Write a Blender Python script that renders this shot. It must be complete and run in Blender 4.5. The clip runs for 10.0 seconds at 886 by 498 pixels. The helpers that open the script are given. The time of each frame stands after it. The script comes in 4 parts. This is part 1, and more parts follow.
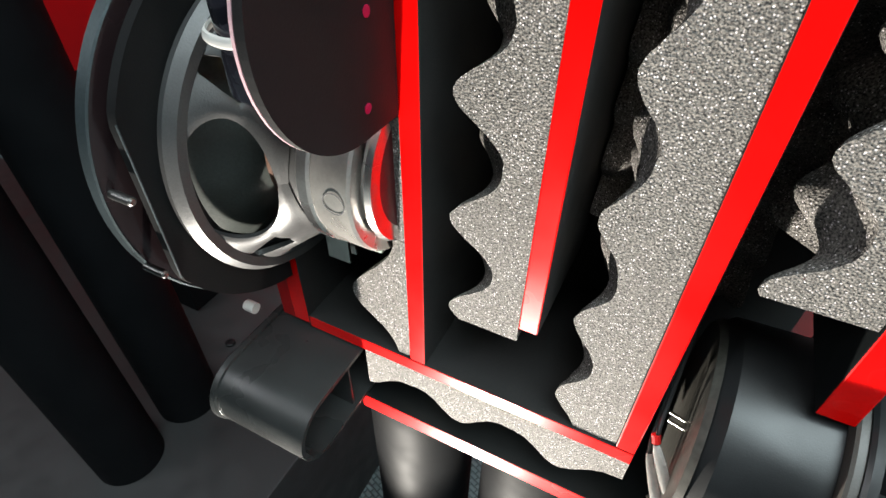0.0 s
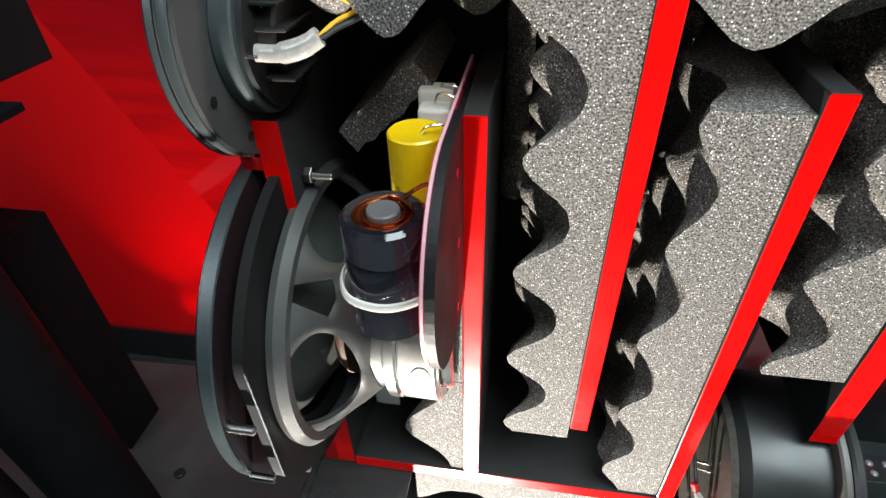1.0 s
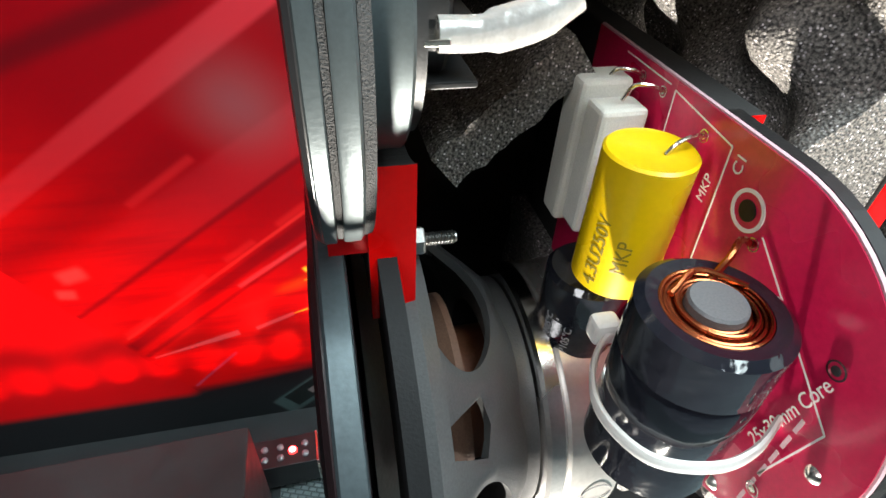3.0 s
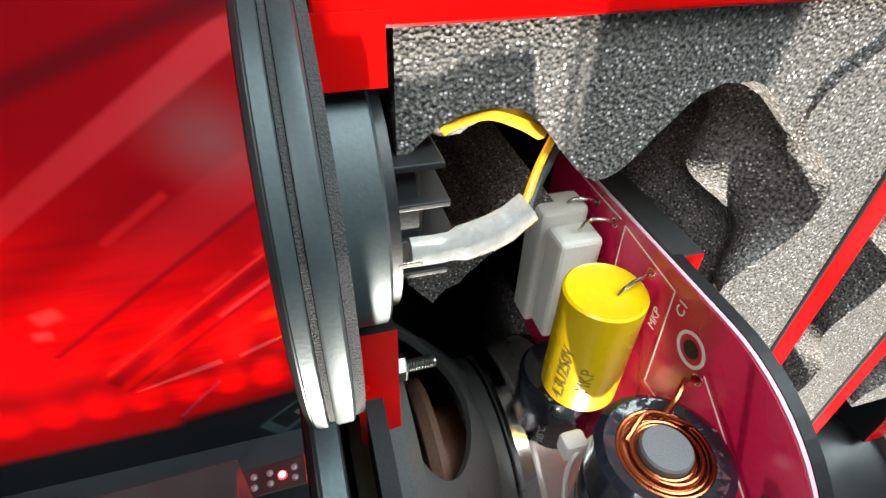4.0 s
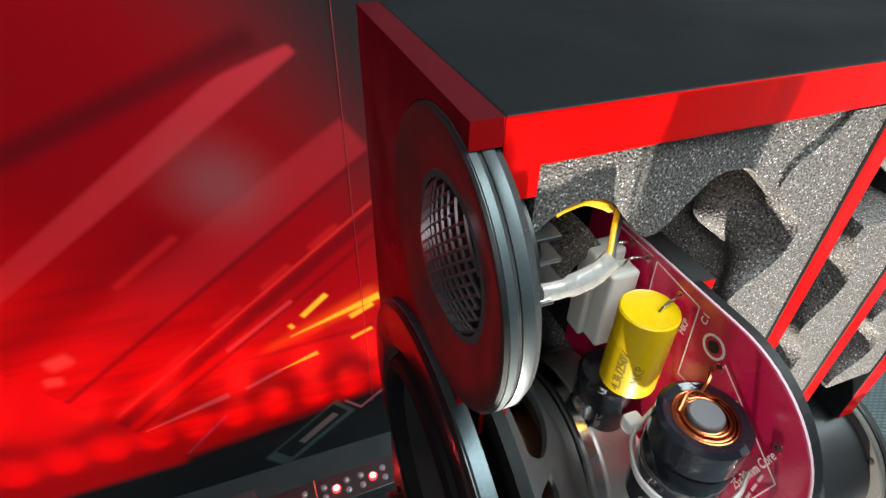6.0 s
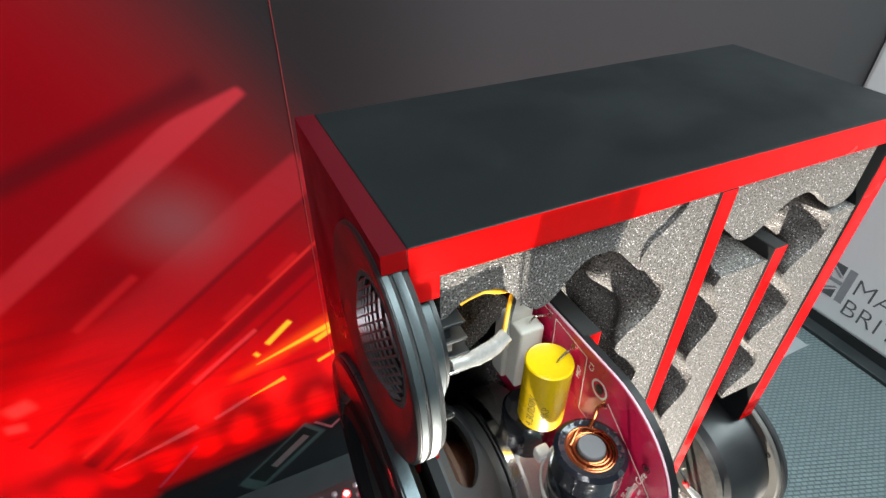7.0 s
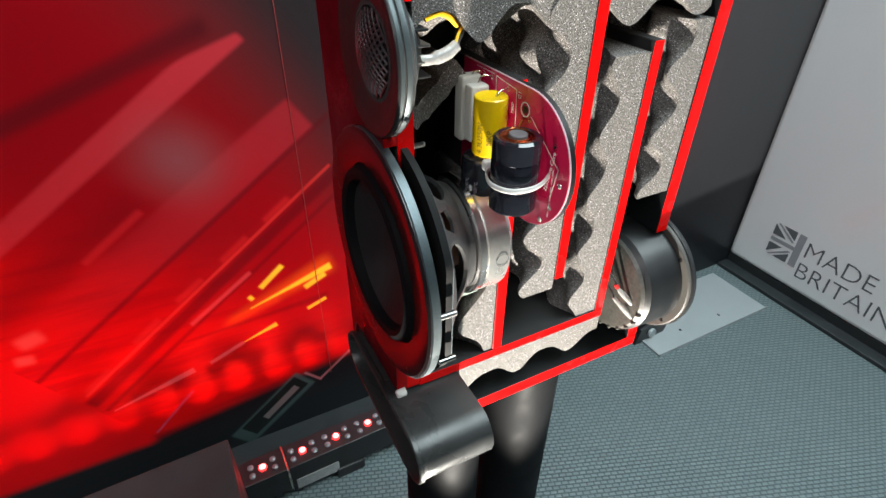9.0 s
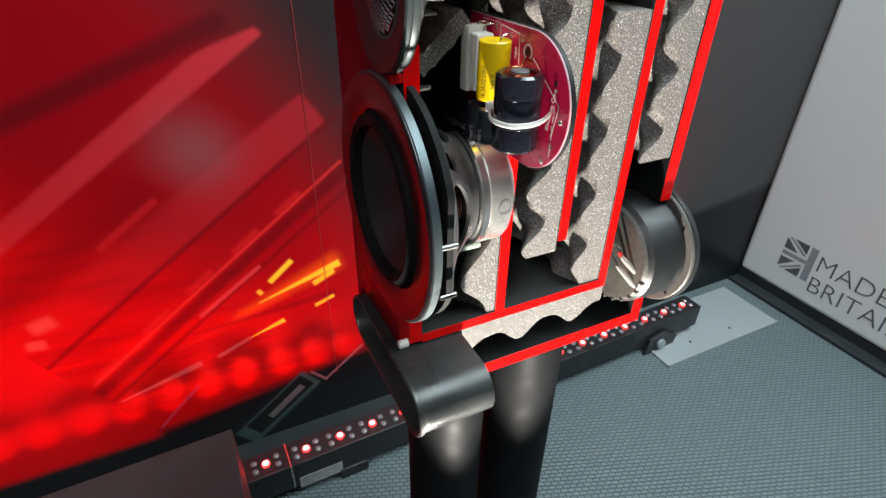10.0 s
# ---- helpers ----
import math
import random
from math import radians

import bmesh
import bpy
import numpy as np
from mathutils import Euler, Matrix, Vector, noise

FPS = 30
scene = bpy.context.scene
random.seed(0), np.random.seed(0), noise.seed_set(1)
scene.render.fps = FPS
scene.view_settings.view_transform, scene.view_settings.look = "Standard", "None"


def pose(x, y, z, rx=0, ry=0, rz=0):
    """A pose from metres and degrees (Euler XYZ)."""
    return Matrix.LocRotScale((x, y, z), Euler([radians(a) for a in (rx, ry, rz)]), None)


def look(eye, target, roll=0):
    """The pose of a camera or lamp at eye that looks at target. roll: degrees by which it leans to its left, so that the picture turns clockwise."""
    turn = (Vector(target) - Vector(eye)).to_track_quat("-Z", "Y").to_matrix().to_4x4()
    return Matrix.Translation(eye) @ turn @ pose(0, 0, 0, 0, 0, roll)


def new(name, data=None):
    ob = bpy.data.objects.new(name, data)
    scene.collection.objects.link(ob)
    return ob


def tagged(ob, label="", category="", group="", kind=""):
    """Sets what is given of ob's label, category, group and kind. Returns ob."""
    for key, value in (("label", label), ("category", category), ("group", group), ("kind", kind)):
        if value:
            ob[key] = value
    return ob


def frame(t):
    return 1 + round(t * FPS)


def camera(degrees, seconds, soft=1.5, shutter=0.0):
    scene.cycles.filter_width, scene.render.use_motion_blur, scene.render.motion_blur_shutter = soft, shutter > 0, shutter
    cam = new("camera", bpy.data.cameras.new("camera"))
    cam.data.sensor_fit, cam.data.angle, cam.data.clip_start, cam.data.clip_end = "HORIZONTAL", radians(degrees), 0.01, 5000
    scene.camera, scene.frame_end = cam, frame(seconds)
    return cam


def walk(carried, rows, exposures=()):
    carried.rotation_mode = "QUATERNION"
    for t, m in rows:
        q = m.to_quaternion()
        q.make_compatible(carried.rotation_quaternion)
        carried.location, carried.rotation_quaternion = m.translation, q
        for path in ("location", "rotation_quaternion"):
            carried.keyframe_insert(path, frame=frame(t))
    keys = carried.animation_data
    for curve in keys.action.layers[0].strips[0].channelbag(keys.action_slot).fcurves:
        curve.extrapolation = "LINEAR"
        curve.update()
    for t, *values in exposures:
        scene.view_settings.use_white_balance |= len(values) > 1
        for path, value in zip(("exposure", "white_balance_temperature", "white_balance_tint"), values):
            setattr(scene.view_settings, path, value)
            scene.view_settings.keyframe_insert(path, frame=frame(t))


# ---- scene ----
cam = camera(79.2, 10.0)
PATH = [
    (0, (0.167, -0.14, 0.932), (-0.501, 1.207, -0.386), 0.8),
    (0.5, (0.124, -0.15, 0.961), (-0.304, 1.324, -0.321), 0.8),
    (1, (0.102, -0.157, 0.994), (-0.187, 1.396, -0.233), -1.9),
    (1.5, (0.078, -0.154, 0.994), (-0.126, 1.424, -0.218), -2.5),
    (2, (0.041, -0.113, 0.977), (0.08, 1.469, -0.246), 0.1),
    (2.2, (0.032, -0.099, 0.969), (0.155, 1.429, -0.316), 0.8),
    (3.3, (-0.002, -0.076, 0.969), (0.424, 1.392, -0.321), 3.2),
    (3.5, (0.002, -0.071, 0.974), (0.434, 1.385, -0.328), 2.8),
    (4, (0.004, -0.071, 1.0), (0.467, 1.393, -0.281), 2.1),
    (4.5, (-0.002, -0.069, 1.01), (0.453, 1.408, -0.259), 1.5),
    (5, (0.003, -0.061, 1.012), (0.441, 1.417, -0.262), 0.7),
    (5.2, (-0.001, -0.059, 1.012), (0.419, 1.431, -0.254), -0.0),
    (6.3, (-0.046, -0.102, 1.048), (0.58, 1.361, -0.163), 1.0),
    (6.5, (-0.043, -0.104, 1.057), (0.609, 1.349, -0.154), 0.8),
    (7, (-0.033, -0.108, 1.077), (0.655, 1.334, -0.127), 0.4),
    (7.5, (-0.048, -0.162, 1.066), (0.667, 1.269, -0.134), 0.3),
    (8, (-0.059, -0.184, 1.055), (0.682, 1.232, -0.147), 0.5),
    (8.5, (-0.07, -0.213, 1.045), (0.685, 1.213, -0.137), 0.5),
    (9, (-0.093, -0.245, 1.016), (0.672, 1.21, -0.123), 0.7),
    (9.5, (-0.104, -0.269, 0.993), (0.66, 1.205, -0.122), 0.9),
    (10, (-0.103, -0.276, 0.979), (0.648, 1.24, -0.086), 1.0),
]
EXPOSURES = [(0.0, -0.36), (1.0, -0.14), (2.0, 0.15), (3.5, 0.52), (4.5, 0.19), (5.0, 0.14), (6.5, 0.09), (7.0, 0.30), (7.5, 0.13), (8.0, 0.07), (10.0, 0.08)]
walk(cam, [(t, look(eye, target, roll)) for t, eye, target, roll in PATH], EXPOSURES)

# ---- light ----
world = bpy.data.worlds.new("hall")
scene.world = world
world.use_nodes = True
world.node_tree.nodes["Background"].inputs["Color"].default_value = (0.75, 0.85, 1.0, 1)
world.node_tree.nodes["Background"].inputs["Strength"].default_value = 0.05


def area_lamp(name, where, target, size, power, colour):
    d = bpy.data.lights.new(name, "AREA")
    d.shape, d.size, d.energy, d.color = "SQUARE", size, power, colour
    ob = new(name, d)
    ob.matrix_world = look(where, target)
    return ob


def spot_lamp(name, where, target, power, colour, cone, blend, radius):
    d = bpy.data.lights.new(name, "SPOT")
    d.energy, d.color, d.spot_size, d.spot_blend, d.shadow_soft_size = power, colour, radians(cone), blend, radius
    ob = new(name, d)
    ob.matrix_world = look(where, target)
    return ob


# hall lights overhead, and a spotlight on the floor that shines up at the open side
area_lamp("hall_light", (1.0, -0.6, 2.9), (0.8, -0.2, 0.0), 1.6, 112, (0.82, 0.97, 1.0))
area_lamp("hall_light", (-1.5, -1.5, 2.6), (0.0, 0.0, 0.8), 0.9, 26, (0.95, 0.97, 1.0))
spot_lamp("floor_spotlight", (0.03, -0.33, 0.17), (0.115, 0.0, 0.83), 106, (1.0, 0.94, 0.84), 37, 0.5, 0.010)
FLOOR = -0.03
LED_PITCH, LED_Y, LED_Z, LED_FIRST, LED_SKEW = 0.0703, 0.4625, 0.068, -0.035, 0.0235
LED_GAP = 0.079        # pitch across the joint of the two bars
for i in range(-8, 16):
    x = LED_FIRST + i * LED_PITCH - (LED_GAP - LED_PITCH if i < 0 else 0.0)
    y = LED_Y + LED_SKEW * (x - LED_FIRST)
    spot_lamp("led_beam", (x, y + 0.004, LED_Z + 0.014), (x, 0.607, 0.175), 1.3, (1.0, 0.012, 0.006), 29, 1.0, 0.004)
    if i % 2 == 0:
        spot_lamp("led_spill", (x, y + 0.004, LED_Z + 0.016), (x, 0.607, 0.58), 5.0, (1.0, 0.008, 0.006), 66, 1.0, 0.01)


# ---- materials ----
def mat(name, colour, rough=0.5, metal=0.0, vary=0.15, grain=900.0, bump=0.1, depth=0.0004, coat=0.0, blotch=25.0, rough_vary=0.12, spec=0.5):
    m = bpy.data.materials.new(name)
    m.use_nodes = True
    t = m.node_tree
    b = t.nodes["Principled BSDF"]
    geo = t.nodes.new("ShaderNodeTexCoord")
    big, fine = t.nodes.new("ShaderNodeTexNoise"), t.nodes.new("ShaderNodeTexNoise")
    for n, s, d in ((big, blotch, 3), (fine, grain, 2)):
        n.inputs["Scale"].default_value, n.inputs["Detail"].default_value = s, d
        t.links.new(geo.outputs["Object"], n.inputs["Vector"])
    add = t.nodes.new("ShaderNodeMath")
    t.links.new(big.outputs["Fac"], add.inputs[0])
    t.links.new(fine.outputs["Fac"], add.inputs[1])
    rng = t.nodes.new("ShaderNodeMapRange")
    rng.inputs["From Min"].default_value, rng.inputs["From Max"].default_value = 0.6, 1.4
    rng.inputs["To Min"].default_value, rng.inputs["To Max"].default_value = 1 - vary, 1 + vary
    t.links.new(add.outputs[0], rng.inputs["Value"])
    mul = t.nodes.new("ShaderNodeVectorMath")
    mul.operation = "SCALE"
    mul.inputs[0].default_value = colour
    t.links.new(rng.outputs["Result"], mul.inputs["Scale"])
    t.links.new(mul.outputs[0], b.inputs["Base Color"])
    rr = t.nodes.new("ShaderNodeMapRange")
    rr.inputs["To Min"].default_value, rr.inputs["To Max"].default_value = max(0.02, rough - rough_vary), min(1, rough + rough_vary)
    rr.inputs["From Min"].default_value, rr.inputs["From Max"].default_value = 0.3, 0.7
    t.links.new(big.outputs["Fac"], rr.inputs["Value"])
    t.links.new(rr.outputs["Result"], b.inputs["Roughness"])
    b.inputs["Metallic"].default_value = metal
    b.inputs["Coat Weight"].default_value = coat
    b.inputs["Coat Roughness"].default_value = 0.06
    b.inputs["Specular IOR Level"].default_value = spec
    if bump:
        bp = t.nodes.new("ShaderNodeBump")
        bp.inputs["Strength"].default_value, bp.inputs["Distance"].default_value = bump, depth
        t.links.new(fine.outputs["Fac"], bp.inputs["Height"])
        t.links.new(bp.outputs["Normal"], b.inputs["Normal"])
    return m


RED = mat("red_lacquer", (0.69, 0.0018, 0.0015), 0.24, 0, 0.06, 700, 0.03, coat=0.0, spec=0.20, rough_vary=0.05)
# darkened copy of the red lacquer: shade on the baffle's sawn edge, as colour
RED_SHADE = mat("red_sawn_edge_in_shade", (0.30, 0.002, 0.003), 0.35, 0, 0.08, 700, 0.03, spec=0.15)
BLACK = mat("black_satin_laminate", (0.0062, 0.0080, 0.0086), 0.45, 0, 0.2, 2500, 0.12, 0.0002, spec=0.24)
MATT = mat("matt_black_moulding", (0.008, 0.0085, 0.009), 0.65, 0, 0.25, 1500, 0.2, spec=0.15)
RING = mat("glossy_black_ring", (0.014, 0.008, 0.009), 0.24, 0, 0.2, 1500, 0.05, 0.0002, spec=0.5, rough_vary=0.06)
INNER = mat("dark_board", (0.012, 0.012, 0.012), 0.8, 0, 0.3, 1500, 0.3)
# the red wall's reflection on the front baffle, put into its base colour
BAFFLE_REFLECTION = mat("baffle_with_painted_red_reflection", (0.070, 0.0015, 0.005), 0.36, 0, 0.12, 1500, 0.05, 0.0002, spec=0.25)
BAFFLE = mat("black_baffle_paint", (0.018, 0.018, 0.019), 0.4, 0, 0.2, 2500, 0.1, 0.0002)
PLASTIC = mat("black_plastic", (0.012, 0.013, 0.014), 0.4, 0, 0.25, 1800, 0.2, 0.0002)
RUBBER = mat("black_rubber", (0.009, 0.009, 0.010), 0.5, 0, 0.25, 1200, 0.15, spec=0.3)
SURROUND = mat("satin_surround_rubber", (0.007, 0.007, 0.008), 0.66, 0, 0.2, 1200, 0.1, spec=0.07)
CONE = mat("woven_black_cone", (0.013, 0.012, 0.013), 0.55, 0, 0.3, 1800, 0.25)
BASKET = mat("cast_alloy_black", (0.075, 0.075, 0.076), 0.42, 0.25, 0.2, 1600, 0.25, 0.0003)
RIM = mat("bright_rim_steel", (0.07, 0.09, 0.098), 0.36, 0.6, 0.2, 800, 0.08)
STEEL = mat("brushed_steel", (0.62, 0.61, 0.60), 0.24, 1.0, 0.12, 900, 0.06)
ZINC = mat("zinc_screw", (0.24, 0.24, 0.235), 0.3, 1.0, 0.2, 2500, 0.1)
GASKET = mat("grey_gasket_foam", (0.04, 0.04, 0.04), 0.9, 0, 0.5, 3500, 0.8, 0.0006)
FLANGE = mat("grey_anodised_flange", (0.066, 0.082, 0.086), 0.45, 0.5, 0.15, 1500, 0.08)
PCB = mat("crimson_circuit_board", (0.50, 0.009, 0.062), 0.3, 0, 0.15, 900, 0.05, coat=0.15)
FIBRE = mat("pale_fibre_edge", (0.55, 0.36, 0.40), 0.6, 0, 0.2, 2000, 0.2)
YELLOW = mat("yellow_film_wrap", (0.72, 0.47, 0.002), 0.34, 0, 0.06, 600, 0.05, coat=0.15)
CEMENT = mat("white_cement", (0.76, 0.75, 0.68), 0.7, 0, 0.12, 2500, 0.3)
FILM = mat("black_glossy_film", (0.010, 0.011, 0.016), 0.10, 0, 0.2, 250, 0.3, 0.0009, coat=0.3)
COPPER = mat("enamelled_copper", (0.42, 0.125, 0.05), 0.28, 1.0, 0.25, 2500, 0.1)
FERRITE = mat("grey_ferrite", (0.13, 0.13, 0.135), 0.55, 0.3, 0.2, 2500, 0.2)
NYLON = mat("white_nylon", (0.72, 0.70, 0.66), 0.4, 0, 0.06, 900, 0.05)
TIN = mat("tinned_lead", (0.75, 0.72, 0.66), 0.25, 1.0, 0.2, 2500, 0.1)
SILK = mat("white_print_ink", (0.75, 0.70, 0.68), 0.6, 0, 0.08, 2500, 0.0)
INK = mat("brown_print_ink", (0.20, 0.15, 0.01), 0.6, 0, 0.1, 2500, 0.0)
GREYINK = mat("grey_print_ink", (0.30, 0.30, 0.31), 0.6, 0, 0.1, 2500, 0.0)
WIRE_Y = mat("yellow_wire", (0.80, 0.42, 0.01), 0.4, 0, 0.1, 900, 0.05)
WIRE_B = mat("black_wire", (0.015, 0.015, 0.016), 0.45, 0, 0.2, 900, 0.1)
SLEEVE = mat("milky_heatshrink", (0.62, 0.60, 0.57), 0.16, 0, 0.2, 500, 0.35, 0.001, coat=0.4)
SLEEVE.node_tree.nodes["Principled BSDF"].inputs["Transmission Weight"].default_value = 0.5
BROWN = mat("brown_voice_coil_former", (0.20, 0.075, 0.04), 0.45, 0.2, 0.25, 900, 0.2)
SPIDER = mat("brown_spider_cloth", (0.14, 0.07, 0.045), 0.7, 0, 0.3, 1500, 0.3)
MESH = mat("silver_grille_mesh", (0.20, 0.18, 0.19), 0.38, 0.9, 0.15, 2500, 0.1)
POST = mat("black_powder_coat", (0.006, 0.0065, 0.0075), 0.62, 0, 0.25, 1800, 0.22, 0.0002, spec=0.06)
PORT = mat("moulded_black_port", (0.034, 0.036, 0.036), 0.32, 0.25, 0.25, 2200, 0.35, 0.0003)
ALU = mat("pale_aluminium_plate", (0.36, 0.40, 0.41), 0.55, 0.2, 0.08, 900, 0.05)
GREYBOX = mat("grey_plinth_laminate", (0.030, 0.030, 0.031), 0.6, 0, 0.12, 1200, 0.15)
WHITE = mat("white_display_board", (0.88, 0.88, 0.88), 0.24, 0, 0.02, 300, 0.02, blotch=6, rough_vary=0.02)
DARKTRIM = mat("dark_grey_plinth_trim", (0.025, 0.03, 0.032), 0.5, 0, 0.2, 900, 0.1)
WALLGREY = mat("dark_grey_wall_paint", (0.05, 0.05, 0.053), 0.6, 0, 0.15, 400, 0.1)
CEILING = mat("white_ceiling_paint", (0.6, 0.6, 0.6), 0.8, 0, 0.06, 300, 0.1)
CARBON = mat("grey_housing_plastic", (0.018, 0.018, 0.02), 0.4, 0, 0.2, 900, 0.1)
TERM = mat("grey_terminal_plastic", (0.085, 0.08, 0.072), 0.5, 0.0, 0.2, 1500, 0.2)
GREENP = mat("pale_green_terminal_strip", (0.42, 0.52, 0.46), 0.4, 0.3, 0.2, 1500, 0.1)


def foam_material():
    m = mat("charcoal_acoustic_foam", (0.20, 0.195, 0.19), 0.75, 0, 0.3, 900, 0.0, blotch=40)
    t = m.node_tree
    b = t.nodes["Principled BSDF"]
    geo = t.nodes.new("ShaderNodeTexCoord")
    v = t.nodes.new("ShaderNodeTexVoronoi")
    v.inputs["Scale"].default_value = 1300
    n = t.nodes.new("ShaderNodeTexNoise")
    n.inputs["Scale"].default_value, n.inputs["Detail"].default_value = 1350, 3
    for k in (v, n):
        t.links.new(geo.outputs["Object"], k.inputs["Vector"])
    ramp = t.nodes.new("ShaderNodeValToRGB")
    ramp.color_ramp.elements[0].position, ramp.color_ramp.elements[0].color = 0.36, (0.026, 0.024, 0.024, 1)
    ramp.color_ramp.elements[1].position, ramp.color_ramp.elements[1].color = 0.64, (0.245, 0.228, 0.208, 1)
    t.links.new(n.outputs["Fac"], ramp.inputs["Fac"])
    # pale flecks: glints of the foam's cell walls, painted into the base colour
    cell = t.nodes.new("ShaderNodeMapRange")
    cell.inputs["From Min"].default_value, cell.inputs["From Max"].default_value = 0.72, 0.95
    one = t.nodes.new("ShaderNodeSeparateColor")
    t.links.new(v.outputs["Color"], one.inputs[0])
    t.links.new(one.outputs[0], cell.inputs["Value"])
    core = t.nodes.new("ShaderNodeMapRange")
    core.inputs["From Min"].default_value, core.inputs["From Max"].default_value = 0.45, 0.30
    t.links.new(v.outputs["Distance"], core.inputs["Value"])
    both = t.nodes.new("ShaderNodeMath")
    both.operation = "MULTIPLY"
    t.links.new(cell.outputs["Result"], both.inputs[0])
    t.links.new(core.outputs["Result"], both.inputs[1])
    mx = t.nodes.new("ShaderNodeMix")
    mx.data_type = "RGBA"
    mx.inputs["B"].default_value = (0.80, 0.74, 0.76, 1)
    t.links.new(both.outputs[0], mx.inputs["Factor"])
    t.links.new(ramp.outputs["Color"], mx.inputs["A"])
    t.links.new(mx.outputs["Result"], b.inputs["Base Color"])
    bp = t.nodes.new("ShaderNodeBump")
    bp.inputs["Strength"].default_value, bp.inputs["Distance"].default_value = 0.7, 0.0006
    t.links.new(v.outputs["Distance"], bp.inputs["Height"])
    t.links.new(bp.outputs["Normal"], b.inputs["Normal"])
    gl = t.nodes.new("ShaderNodeMapRange")
    gl.inputs["From Min"].default_value, gl.inputs["From Max"].default_value = 0.75, 0.95
    gl.inputs["To Min"].default_value, gl.inputs["To Max"].default_value = 0.75, 0.2
    t.links.new(v.outputs["Color"], gl.inputs["Value"])
    t.links.new(gl.outputs["Result"], b.inputs["Roughness"])
    return m


FOAM = foam_material()


def carpet_material():
    m = mat("woven_grey_carpet", (0.20, 0.225, 0.225), 0.85, 0, 0.12, 300, 0.0, blotch=3)
    t = m.node_tree
    b = t.nodes["Principled BSDF"]
    geo = t.nodes.new("ShaderNodeTexCoord")
    mp = t.nodes.new("ShaderNodeMapping")
    mp.inputs["Rotation"].default_value = (0, 0, radians(20))
    mp.inputs["Scale"].default_value = (1, 1, 0)
    t.links.new(geo.outputs["Object"], mp.inputs["Vector"])
    br = t.nodes.new("ShaderNodeTexBrick")
    br.inputs["Scale"].default_value = 50
    br.inputs["Mortar Size"].default_value, br.inputs["Mortar Smooth"].default_value = 0.11, 1.0
    br.inputs["Brick Width"].default_value, br.inputs["Row Height"].default_value = 0.75, 0.45
    br.inputs["Color1"].default_value = (0.170, 0.222, 0.225, 1)
    br.inputs["Color2"].default_value = (0.148, 0.196, 0.203, 1)
    br.inputs["Mortar"].default_value = (0.070, 0.095, 0.102, 1)
    t.links.new(mp.outputs[0], br.inputs["Vector"])
    t.links.new(br.outputs["Color"], b.inputs["Base Color"])
    bp = t.nodes.new("ShaderNodeBump")
    bp.invert = True
    bp.inputs["Strength"].default_value, bp.inputs["Distance"].default_value = 0.7, 0.003
    t.links.new(br.outputs["Fac"], bp.inputs["Height"])
    t.links.new(bp.outputs["Normal"], b.inputs["Normal"])
    return m


CARPET = carpet_material()


def led_material(name, power):
    m = bpy.data.materials.new(name)
    m.use_nodes = True
    b = m.node_tree.nodes["Principled BSDF"]
    b.inputs["Base Color"].default_value = (0.5, 0.02, 0.02, 1)
    b.inputs["Emission Color"].default_value = (1.0, 0.026, 0.026, 1)
    b.inputs["Emission Strength"].default_value = power
    return m


def clear_material():
    m = bpy.data.materials.new("clear_led_lens")
    m.use_nodes = True
    b = m.node_tree.nodes["Principled BSDF"]
    b.inputs["Base Color"].default_value = (0.20, 0.21, 0.23, 1)
    b.inputs["Roughness"].default_value = 0.12
    b.inputs["Coat Weight"].default_value = 0.6
    return m


LED_ON, LED_RIM, LENS = led_material("lit_red_led", 60), led_material("lit_red_led_edge", 5), clear_material()


